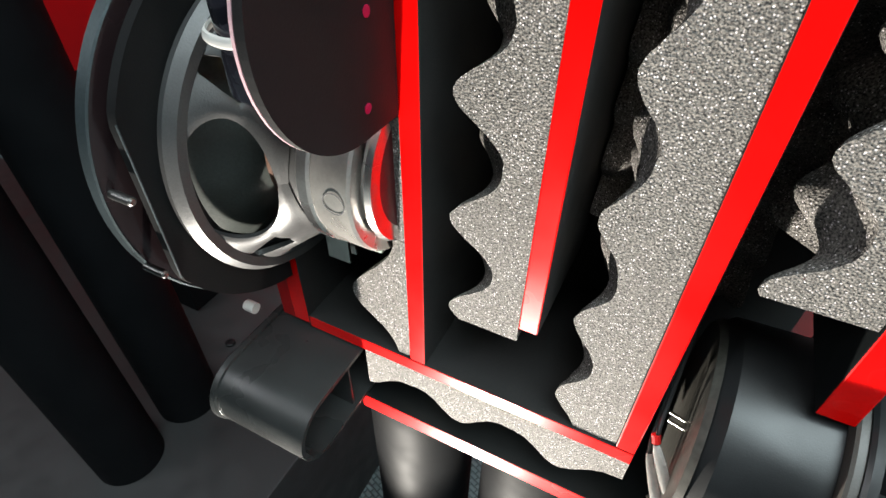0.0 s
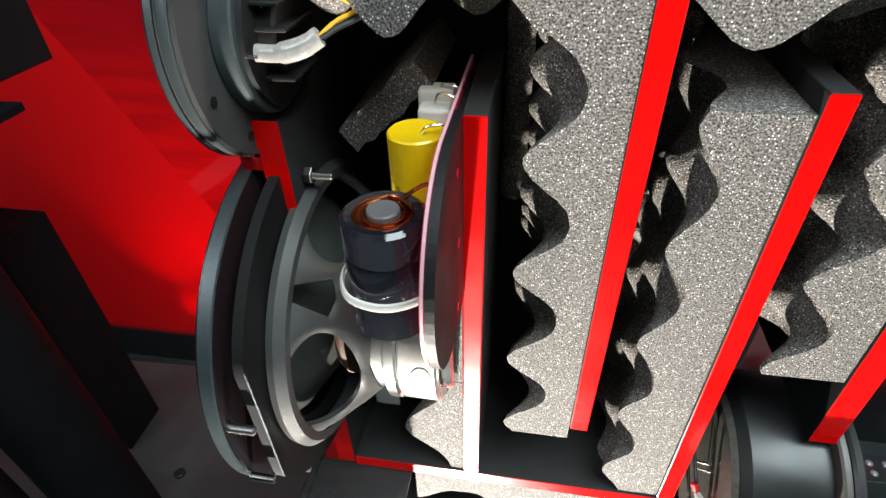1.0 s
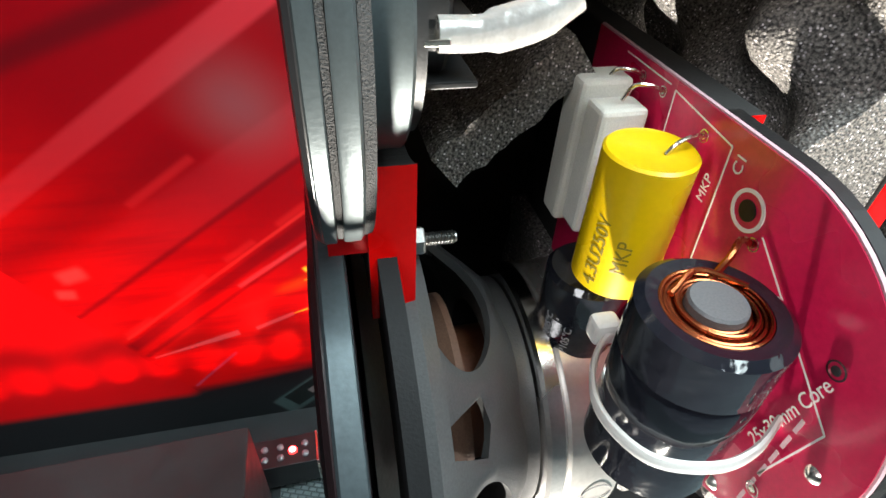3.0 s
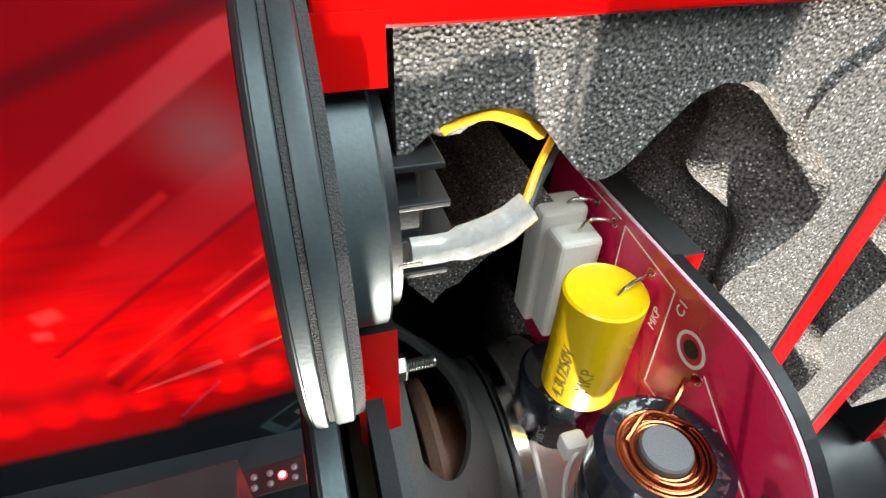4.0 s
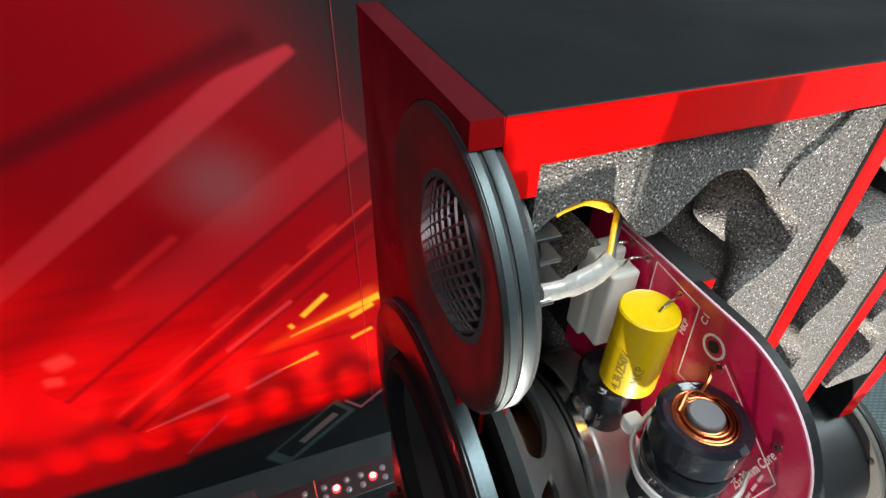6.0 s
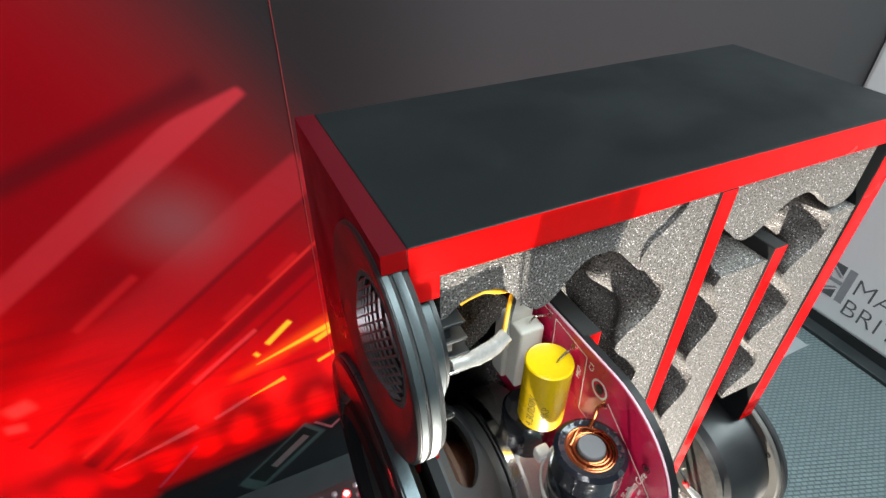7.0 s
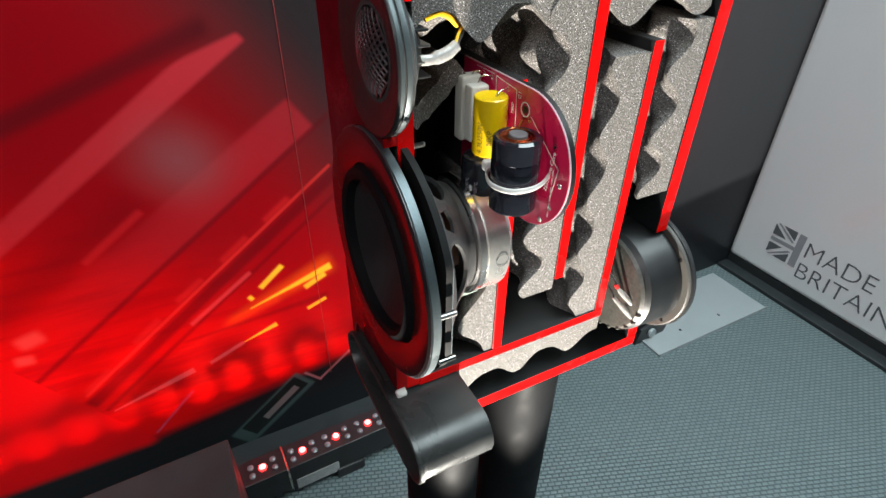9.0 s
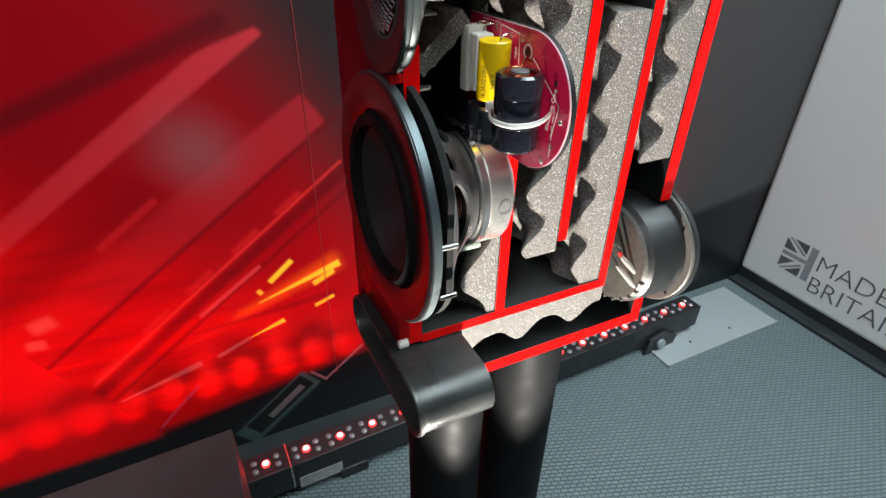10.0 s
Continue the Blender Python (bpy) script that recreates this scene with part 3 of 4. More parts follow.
Y0, Y1 = 0.0012, 0.0895
foam("foam_sheet", 0.1315, 0.757, 0.976, 0, Y0, Y1, 0.7635, 0.0225, 0.0090, 0.0480, -1, "z")
foam("foam_sheet", 0.1820, 0.7155, 0.928, 0, Y0, Y1, 0.7810, 0.0245, 0.0058, 0.0475, -1, "z")
foam("foam_sheet", 0.2322, 0.8180, 0.944, 0, Y0, Y1, 0.8210, 0.0225, 0.0090, 0.0455, -1, "z")
foam("foam_sheet", 0.0798, 0.7155, 0.790, 0, Y0, Y1, 0.7505, 0.0185, 0.0120, 0.0750, -1, "z")
foam("foam_sheet", 0.0798, 0.7905, 0.846, 0, Y0, Y1, 0.7900, 0.0065, 0.0025, 0.0750, -1, "z")
foam("foam_sheet", 0.9768, 0.0190, 0.1315, 0, Y0 + 0.0014, Y1, 0.0580, 0.0215, 0.0085, 0.0485, -1, "x")
foam("foam_sheet", 0.9768, 0.1402, 0.2268, 0, Y0 + 0.0014, Y1, 0.1600, 0.0235, 0.0078, 0.0565, -1, "x")
foam("foam_sheet", 0.7063, 0.0520, 0.1905, 0, Y0, Y1, 0.1065, 0.0220, 0.0070, 0.0545, -1, "x")


def wall_foam(x0, x1, z0, z1, thick=0.020):
    """A sheet on the far side wall, its waves towards the open side."""
    bm = bmesh.new()
    nu, nv = max(12, int((x1 - x0) / 0.0018)), max(12, int((z1 - z0) / 0.0018))
    grid = []
    for i in range(nu + 1):
        row = []
        for j in range(nv + 1):
            x, z = x0 + (x1 - x0) * i / nu, z0 + (z1 - z0) * j / nv
            h = thick + 0.009 * math.cos(2 * math.pi * (x + z) / 0.048) * math.cos(2 * math.pi * (x - z) / 0.048)
            row.append(bm.verts.new((x, 0.0895 - h, z)))
        grid.append(row)
    for i in range(nu):
        for j in range(nv):
            bm.faces.new((grid[i][j], grid[i + 1][j], grid[i + 1][j + 1], grid[i][j + 1]))
    edge = [e for e in bm.edges if e.is_boundary]
    out = bmesh.ops.extrude_edge_only(bm, edges=edge)
    for v in out["geom"]:
        if isinstance(v, bmesh.types.BMVert):
            v.co.y = 0.0898
    bmesh.ops.recalc_face_normals(bm, faces=bm.faces)
    return part("foam_sheet", bm, FOAM, cabinet, "charcoal egg-crate acoustic foam", smooth=True, edge=50)


wall_foam(0.0895, 0.1010, 0.850, 0.965)
wall_foam(0.1410, 0.1610, 0.790, 0.940, 0.026)
wall_foam(0.1915, 0.2110, 0.757, 0.945, 0.030)
strip = bmesh.new()
for k in range(25):
    u = k / 24
    cx, cz = 0.030 + 0.032 * u, 0.897 + 0.029 * u
    wob = 0.0012 * noise.noise(Vector((u * 9, 0.3, 0.7)))
    for dx, dz, y in ((-0.0035, 0.0045, 0.030), (0.0035, -0.0045, 0.030), (0.0035, -0.0045, 0.088), (-0.0035, 0.0045, 0.088)):
        strip.verts.new((cx + dx + wob, y, cz + dz - wob))
strip.verts.ensure_lookup_table()
for k in range(24):
    for c in range(4):
        d = (c + 1) % 4
        strip.faces.new([strip.verts[4 * k + c], strip.verts[4 * k + d], strip.verts[4 * k + 4 + d], strip.verts[4 * k + 4 + c]])
strip.faces.new([strip.verts[c] for c in (3, 2, 1, 0)])
strip.faces.new([strip.verts[96 + c] for c in range(4)])
bmesh.ops.recalc_face_normals(strip, faces=strip.faces)
part("foam_strip", strip, FOAM, cabinet, "sloping strip of charcoal foam")
SCREW_AXIS = pose(0.0183, 0.011, 0.892) @ pose(0, 0, 0, 0, 90, 0)
thread = [(0, 0.0029)]
for k in range(10):
    thread += [(0.0017, 0.0030 + 0.00075 * k), (0.0013, 0.0034 + 0.00075 * k)]
thread += [(0.0012, 0.0106), (0, 0.0108)]
nut = part("nut", lathe([(0, 0), (0.0032, 0), (0.0034, 0.0004), (0.0034, 0.0026), (0.0032, 0.003), (0, 0.003)], SCREW_AXIS, 6), ZINC, cabinet, "zinc hexagon nut")
part("screw", lathe(thread, SCREW_AXIS, 16), ZINC, nut, "threaded zinc screw end")


# ---- woofer ----
def at_x(x, y, z):
    """Axis of a lathe: height runs towards +x from x."""
    return pose(x, y, z, 0, 90, 0)


woofer = thing("woofer", (0.0, DY, W_Z), "black bass driver with cast basket and steel magnet in the baffle", "loudspeaker driver")
ax = at_x(0, DY, W_Z)
part("trim_ring", lathe([(0.0575, -0.0015), (0.061, -0.0040), (0.0785, -0.0042), (0.0800, -0.0030), (0.0800, 0.0026), (0.0790, 0.0032), (0.0575, 0.0032)], ax, 96, True), RING, woofer, "glossy black front ring", True)
part("bright_rim", lathe([(0.0801, -0.0026), (0.0808, -0.0020), (0.0808, 0.0026), (0.0801, 0.0030)], ax, 96, True), RIM, woofer, "bright steel rim", True)
part("surround", lathe([(0.0575, -0.0008), (0.0555, -0.0050), (0.0520, -0.0066), (0.0488, -0.0050), (0.0470, 0.0005), (0.0470, 0.002), (0.0575, 0.002)], ax, 96, True), SURROUND, woofer, "black rubber roll surround", True)
part("cone", lathe([(0.0470, 0.0006), (0.040, 0.006), (0.030, 0.0125), (0.018, 0.0175), (0.008, 0.0195), (0, 0.0200), (0, 0.0215), (0.008, 0.021), (0.018, 0.0195), (0.030, 0.0145), (0.040, 0.008), (0.0470, 0.0026)], ax, 96), CONE, woofer, "smooth black concave cone", True)


def flange_outline(r, cut, n=96):
    pts = []
    for i in range(n):
        a = 2 * math.pi * i / n
        y, z = r * math.cos(a), r * math.sin(a)
        k = max(abs(y) / cut, 1.0)
        pts.append((DY + y / k, W_Z + z / k))
    return pts


def basket_flange():
    bm = bmesh.new()
    n = 96
    rows = []
    outer = flange_outline(0.0790, 0.0720, n)
    for x, rr in ((0.0095, None), (0.0135, None), (0.0135, 0.0585), (0.0150, 0.0575), (0.0150, 0.0550), (0.0095, 0.0550)):
        if rr is None:
            rows.append([bm.verts.new((x, y, z)) for y, z in outer])
        else:
            rows.append([bm.verts.new((x, DY + rr * math.cos(2 * math.pi * i / n), W_Z + rr * math.sin(2 * math.pi * i / n))) for i in range(n)])
    for a, b in zip(rows, rows[1:] + rows[:1]):
        for i in range(n):
            j = (i + 1) % n
            bm.faces.new((a[i], a[j], b[j], b[i]))
    bmesh.ops.recalc_face_normals(bm, faces=bm.faces)
    return bm


part("basket_flange", basket_flange(), MATT, woofer, "black basket flange with flat sides", True)
part("flange_edge", sweep([(0.0137, DY - 0.0721, W_Z - 0.032 + 0.064 * i / 8) for i in range(9)], 0.0004, 6), RIM, woofer, "bare metal flange edge")


def basket_spoke(a0):
    """A quarter of the cast basket: the web between two oval windows, with a slot that widens towards the hub."""
    bm = bmesh.new()
    step = math.radians(45)
    for side in (1, -1):
        rows = []
        for i in range(29):
            s = i / 28
            r = 0.0640 - 0.0262 * s ** 0.9
            x = 0.0140 + 0.0300 * s ** 0.85
            k = (s - 0.47) / 0.41
            window = math.radians(31.0 - 3.0 * s) * math.sqrt(max(0.0, 1 - k * k))
            q = (s - 0.10) / 0.50
            slot = math.radians(2.0 + 7.5 * q) * min(1.0, q * 8, (1 - q) * 8) if 0 < q < 1 else 0.0
            lo, hi = slot, step - window
            row = []
            for j in range(8):
                u = j / 7
                a = a0 + side * (lo + (hi - lo) * u)
                bulge = 0.0014 * (1 - (2 * u - 1) ** 2)
                row.append(bm.verts.new((x + bulge, DY + r * math.cos(a), W_Z + r * math.sin(a))))
            rows.append(row)
        for a, b in zip(rows, rows[1:]):
            for j in range(7):
                bm.faces.new((a[j], a[j + 1], b[j + 1], b[j]))
    bmesh.ops.remove_doubles(bm, verts=bm.verts, dist=0.00002)
    bmesh.ops.recalc_face_normals(bm, faces=bm.faces)
    bmesh.ops.solidify(bm, geom=bm.faces[:], thickness=0.0026)
    return bm


for i in range(4):
    part("spoke", basket_spoke(math.radians(45 + 90 * i)), BASKET, woofer, smooth=True, edge=50)
part("basket_rim", lathe([(0.0592, 0.0135), (0.0655, 0.0145), (0.0662, 0.0175), (0.0635, 0.0210), (0.0595, 0.0210), (0.0580, 0.016)], ax, 96, True), BASKET, woofer, "", True)
part("basket_neck", lathe([(0.0390, 0.0405), (0.0370, 0.0445), (0.0365, 0.0495), (0.0300, 0.0495), (0.0300, 0.0405)], ax, 64, True), BASKET, woofer, "", True)
part("cone_back", lathe([(0.0535, 0.0050), (0.050, 0.0075), (0.034, 0.0185), (0.022, 0.0260), (0.0205, 0.0258), (0.033, 0.0170), (0.049, 0.0060)], ax, 72, True), mat("grey_green_cone_back", (0.045, 0.052, 0.048), 0.4, 0, 0.3, 900, 0.2), woofer, "grey-green back of the cone", True)
part("spider", lathe([(0.0205, 0.027), (0.023, 0.0295), (0.0255, 0.027), (0.028, 0.0295), (0.0305, 0.027), (0.033, 0.030), (0.033, 0.032), (0.0205, 0.032)], ax, 64, True), SPIDER, woofer, "brown corrugated spider", True)
part("voice_coil_former", lathe([(0.0200, 0.020), (0.0212, 0.020), (0.0212, 0.050), (0.0200, 0.050)], ax, 48, True), BROWN, woofer, "brown voice coil former", True)
part("top_plate", lathe([(0, 0.0500), (0.0400, 0.0500), (0.0410, 0.0510), (0.0410, 0.0550), (0.0400, 0.0560), (0, 0.0560)], ax, 72), STEEL, woofer, "bright steel top plate", True)
magnet = part("magnet", lathe([(0, 0.0561), (0.0397, 0.0561), (0.0405, 0.0570), (0.0405, 0.0715), (0.0395, 0.0725), (0, 0.0725)], ax, 72), mat("silver_magnet_can", (0.60, 0.58, 0.55), 0.30, 0.85, 0.1, 700, 0.06), woofer, "silver magnet can", True)
part("magnet_ring", lathe([(0.0280, 0.0736), (0.0345, 0.0736), (0.0350, 0.0750), (0.0340, 0.0772), (0.0280, 0.0772)], ax, 72, True), STEEL, woofer, "polished rear ring", True)
part("rear_label", lathe([(0, 0.0737), (0.0279, 0.0737), (0.0279, 0.0765), (0, 0.0765)], ax, 64), mat("dark_red_label", (0.06, 0.006, 0.008), 0.35), magnet, "dark red rear label", True)
part("stamp", lathe([(0.0042, 0), (0.0046, 0), (0.0046, 0.0002), (0.0042, 0.0002)], pose(0.066, DY - 0.0406, W_Z, 90, 0, 0), 32, True), FERRITE, magnet, "stamped ring mark", True)
part("terminal_strip", box(0.040, 0.066, DY - 0.014, DY + 0.004, W_Z - 0.0445, W_Z - 0.0410, 0.0006), GREENP, woofer, "pale green terminal strip")
part("terminal_tab", box(0.034, 0.0465, DY - 0.0125, DY - 0.0105, W_Z - 0.0600, W_Z - 0.0446, 0.0004), TIN, woofer, "tinned solder tab")
part("terminal_tab", box(0.036, 0.0455, DY - 0.006, DY - 0.004, W_Z - 0.0600, W_Z - 0.0446, 0.0004), TIN, woofer, "tinned solder tab")
for a in (-100, -60, 182, 218, 90, 30, -30, 60):
    y, z = DY + 0.0690 * math.cos(radians(a)), W_Z + 0.0690 * math.sin(radians(a))
    if a in (182, 218):
        part("fixing_pin", lathe([(0, 0.0032), (0.0017, 0.0032), (0.0017, 0.0130), (0.0010, 0.0136), (0, 0.0136)], at_x(0, DY - 0.0770, W_Z + (0.0065 if a == 182 else -0.0265)), 14), ZINC, woofer, "bare steel fixing pin", True)
    else:
        part("screw_boss", lathe([(0.0016, 0.0136), (0.0030, 0.0136), (0.0030, 0.0144), (0.0016, 0.0144)], at_x(0, y, z), 16, True), RUBBER, woofer, "", True)
part("rivet", lathe([(0, -0.0075), (0.0026, -0.0070), (0.0030, -0.0060), (0.0030, -0.0004), (0, -0.0004)], at_x(0, -0.0165, 0.7275), 20), NYLON, cabinet, "pale rivet head", True)

# ---- tweeter ----
tweeter = thing("tweeter", (0.0, TY, T_Z), "black tweeter with mesh grille and layered flanges", "loudspeaker driver")
ax = at_x(0, TY, T_Z)
part("faceplate", lathe([(0.0222, 0.0042), (0.0226, 0.0024), (0.031, 0.0008), (0.0400, -0.0014), (0.0410, -0.0011), (0.0415, -0.0004), (0.0415, 0.0018), (0.0222, 0.0044)], ax, 80, True), BAFFLE, tweeter, "black dished faceplate", True)
part("bright_rim", lathe([(0.04155, -0.0002), (0.0418, 0.0), (0.0418, 0.0018), (0.04155, 0.0020)], ax, 80, True), FLANGE, tweeter, "grey metal rim", True)
part("gasket", lathe([(0.022, 0.0046), (0.022, 0.0021), (0.0411, 0.0021), (0.0411, 0.0030), (0.022, 0.0048)], ax, 80, True), GASKET, tweeter, "dark foam gasket", True)
part("rear_flange", lathe([(0.022, 0.0049), (0.030, 0.0031), (0.0415, 0.0031), (0.0417, 0.0035), (0.0417, 0.0058), (0.0412, 0.0062), (0.022, 0.0062)], ax, 80, True), FLANGE, tweeter, "grey metal rear flange", True)
part("rear_gasket", lathe([(0.022, 0.0063), (0.0409, 0.0063), (0.0406, 0.0078), (0.022, 0.0078)], ax, 80, True), GASKET, tweeter, "dark foam gasket", True)
part("magnet_cup", lathe([(0, 0.0079), (0.0258, 0.0079), (0.0264, 0.0086), (0.0264, 0.0146), (0.0256, 0.0152), (0, 0.0152)], ax, 64), FLANGE, tweeter, "grey metal magnet cup", True)
part("rear_chamber", lathe([(0, 0.0153), (0.0235, 0.0153), (0.0235, 0.0172), (0.0150, 0.0172), (0.0150, 0.022), (0.0140, 0.023), (0, 0.023)], ax, 48), PLASTIC, tweeter, "black rear chamber", True)
for k in range(4):
    zc = T_Z + 0.012 - 0.0075 * k
    part("cooling_fin", box(0.0172, 0.0285 - 0.0012 * abs(k - 2), -0.001, 0.021, zc - 0.0006, zc + 0.0006, 0.0003), PLASTIC, tweeter)
for a in (-75, -120, -28, 200):
    part("screw_hole", lathe([(0, 0.0079), (0.0018, 0.0079), (0.0018, 0.0081), (0, 0.0081)], at_x(0, TY + 0.0345 * math.cos(radians(a)), T_Z + 0.0345 * math.sin(radians(a))), 14), RUBBER, tweeter)


def dome_mesh():
    bm = bmesh.new()
    n, pitch = 15, 0.0029
    for i in range(-n, n + 1):
        for kind in (0, 1):
            pts = []
            for j in range(-17, 18):
                a, b = i * pitch, j * 0.0025
                y, z = ((a + b) * 0.7071, (b - a) * 0.7071) if kind else ((a - b) * 0.7071, (a + b) * 0.7071)
                if y * y + z * z < 0.0218 ** 2:
                    pts.append((0.0025 - 0.0055 * (1 - (y * y + z * z) / 0.0218 ** 2), TY + y, T_Z + z))
            if len(pts) > 2:
                one = sweep(pts, 0.00055, 5)
                me = bpy.data.meshes.new("strand")
                one.to_mesh(me)
                one.free()
                bm.from_mesh(me)
                bpy.data.meshes.remove(me)
    return bm


part("grille", dome_mesh(), MESH, tweeter, "silver domed mesh grille", True)
part("dome", lathe([(0.0215, 0.0052), (0.012, 0.0032), (0.006, 0.0022), (0, 0.0020)], ax, 40), RUBBER, tweeter, "", True)

# ---- leads from the tweeter ----
lead = thing("tweeter_lead", (0.03, -0.004, 0.93), "yellow and black wire pair with milky crimp sleeve", "cable")
part("crimp_sleeve", sweep(smooth_path([(0.0190, -0.006, 0.9435), (0.026, -0.006, 0.9435), (0.034, -0.006, 0.9455), (0.0395, -0.005, 0.9485)], 5), [0.0026] * 6 + [0.0032] * 6 + [0.0030] * 4, 12, 0.7), SLEEVE, lead, "milky heat-shrink crimp sleeve", True)
part("tab", box(0.0165, 0.0205, -0.0085, -0.0035, 0.9425, 0.9435, 0.0002), TIN, lead, "tinned tab")
part("yellow_wire", sweep(smooth_path([(0.0390, -0.0045, 0.948), (0.0425, 0.000, 0.9508), (0.0462, 0.0045, 0.9522), (0.052, 0.011, 0.954)]), 0.0008, 8), WIRE_Y, lead, "yellow insulated wire", True)
part("black_wire", sweep(smooth_path([(0.0392, -0.0055, 0.9475), (0.0435, 0.000, 0.9496), (0.0475, 0.0045, 0.9507), (0.053, 0.011, 0.953)]), 0.0009, 8), WIRE_B, lead, "black insulated wire", True)
part("yellow_wire", sweep(smooth_path([(0.0265, 0.005, 0.9595), (0.0290, 0.005, 0.9607), (0.035, 0.005, 0.9617), (0.041, 0.0055, 0.9592), (0.047, 0.009, 0.9545)]), 0.0017, 8), WIRE_Y, lead, "yellow insulated wire", True)

# ---- port tube ----
port = thing("port_tube", (0.02, 0.0, 0.684), "black moulded oblong port tube with flared mouth", "port tube")


def port_ring(bm, x, grow):
    pts, r, half = [], 0.0205 + grow, 0.0520
    for s in (1, -1):
        for i in range(17):
            a = radians(-90 + 180 * i / 16) if s > 0 else radians(90 + 180 * i / 16)
            pts.append(bm.verts.new((x, DY + s * half + r * math.cos(a), 0.6845 + r * math.sin(a))))
    return pts


def port_mesh():
    bm = bmesh.new()
    rings = [port_ring(bm, x, g) for x, g in ((0.050, 0.0), (-0.004, 0.0), (-0.0045, 0.0012), (-0.0075, 0.0014), (-0.0085, 0.0005), (-0.0080, -0.0010), (-0.002, -0.0026), (0.050, -0.0026))]
    n = len(rings[0])
    for a, b in zip(rings, rings[1:] + rings[:1]):
        for i in range(n):
            j = (i + 1) % n
            bm.faces.new((a[i], a[j], b[j], b[i]))
    bmesh.ops.recalc_face_normals(bm, faces=bm.faces)
    return bm


part("tube", port_mesh(), PORT, port, "", True, 40)
for y in (-0.010, 0.018, 0.046):
    part("vane", box(0.004, 0.048, y - 0.0007, y + 0.0007, 0.6662, 0.7028), PORT, port)

# ---- crossover board ----
xover = thing("crossover_board", (0.077, -0.02, 0.85), "crimson crossover circuit board with round end on the divider", "circuit board")
BX = 0.0765
HOLES = [(-0.016, 0.912), (-0.015, 0.885), (-0.018, 0.858)]


def board_outline(grow=0.0):
    r, zc, yc = 0.0385 + grow, 0.887, -0.0205
    pts = [(0.052, zc + r)]
    pts += [(yc - r * math.sin(a), zc + r * math.cos(a)) for a in [math.pi * i / 32 for i in range(33)]]
    return pts + [(0.052, zc - r)]


pcb = part("board", plate_x(board_outline(), BX, BX + 0.0014), PCB, xover, "crimson solder mask")
part("board_edge", plate_x(board_outline(0.0004), BX + 0.0003, BX + 0.0012), FIBRE, xover, "pale fibre edge")
backing = part("backing", plate_x([(min(y, -0.0006), z) for y, z in board_outline(0.0004)], BX + 0.0015, 0.0808), RUBBER, xover, "black backing layer")
part("spacer", box(BX + 0.0015, 0.0798, 0.0, 0.050, 0.852, 0.9235), RUBBER, xover, "black spacer on the divider")


def facing(y, z, lift=0.0002, turn=90):
    """On the board's face; letters run upwards."""
    m = Matrix(((0, 0, -1, BX - lift), (-1, 0, 0, y), (0, 1, 0, z), (0, 0, 0, 1)))
    return m @ pose(0, 0, 0, 0, 0, turn)


def ink_line(y0, z0, y1, z1, w=0.00035):
    dy, dz = y1 - y0, z1 - z0
    ln = math.hypot(dy, dz)
    ny, nz = -dz / ln * w / 2, dy / ln * w / 2
    return plate_x([(y0 + ny, z0 + nz), (y1 + ny, z1 + nz), (y1 - ny, z1 - nz), (y0 - ny, z0 - nz)], BX - 0.0002, BX - 0.0001)


for y, z in HOLES:
    part("hole", lathe([(0, 0), (0.0017, 0), (0.0017, 0.0002), (0, 0.0002)], pose(0.0809, y, z, 0, 90, 0), 20), PCB, backing, "drilled hole that shows red")
lines = [(0.014, 0.9235, -0.007, 0.9215), (-0.007, 0.9215, -0.009, 0.893), (-0.022, 0.9115, -0.050, 0.892), (-0.050, 0.892, -0.046, 0.872),
         (-0.009, 0.893, -0.024, 0.893), (0.014, 0.9235, 0.013, 0.905), (0.036, 0.924, 0.016, 0.924)]
for a in lines:
    part("printed_line", ink_line(*a), SILK, pcb)
for y, z, r in ((-0.0165, 0.9135, 0.0042), (-0.0452, 0.9030, 0.0018), (-0.047, 0.868, 0.0016), (0.001, 0.9195, 0.0014), (-0.021, 0.909, 0.0014), (0.027, 0.9215, 0.0013), (0.018, 0.9215, 0.0013)):
    part("ring_mark", lathe([(r * 0.82, 0), (r, 0), (r, 0.0002), (r * 0.82, 0.0002)], pose(BX - 0.00025, y, z, 0, 90, 0), 32, True), SILK if r > 0.002 else TIN, pcb)
    part("hole", lathe([(0, 0), (r * 0.5, 0), (r * 0.5, 0.0002), (0, 0.0002)], pose(BX - 0.0003, y, z, 0, 90, 0), 24), RUBBER if r > 0.002 else TIN, pcb)
for k in range(6):
    z = 0.862 + 0.0050 * k
    part("printed_bar", ink_line(-0.0462, z, -0.0462, z + 0.0036, 0.0008), FIBRE, pcb)
for y, z in ((-0.040, 0.857), (-0.0525, 0.884)):
    part("solder_joint", lathe([(0.0017, 0), (0.0012, 0.0007), (0.0004, 0.0011), (0, 0.0012)], pose(BX, y, z, 0, -90, 0), 14), TIN, pcb, "bright solder joint", True)
part("lettering", lettering("C1", 0.0036, facing(-0.0115, 0.9175), 0.00005), SILK, pcb)
part("lettering", lettering("MKP", 0.0032, facing(-0.0055, 0.9075), 0.00005), SILK, pcb)
part("lettering", lettering("25x30mm Core", 0.0038, facing(-0.0425, 0.876, turn=80), 0.00005), SILK, pcb)

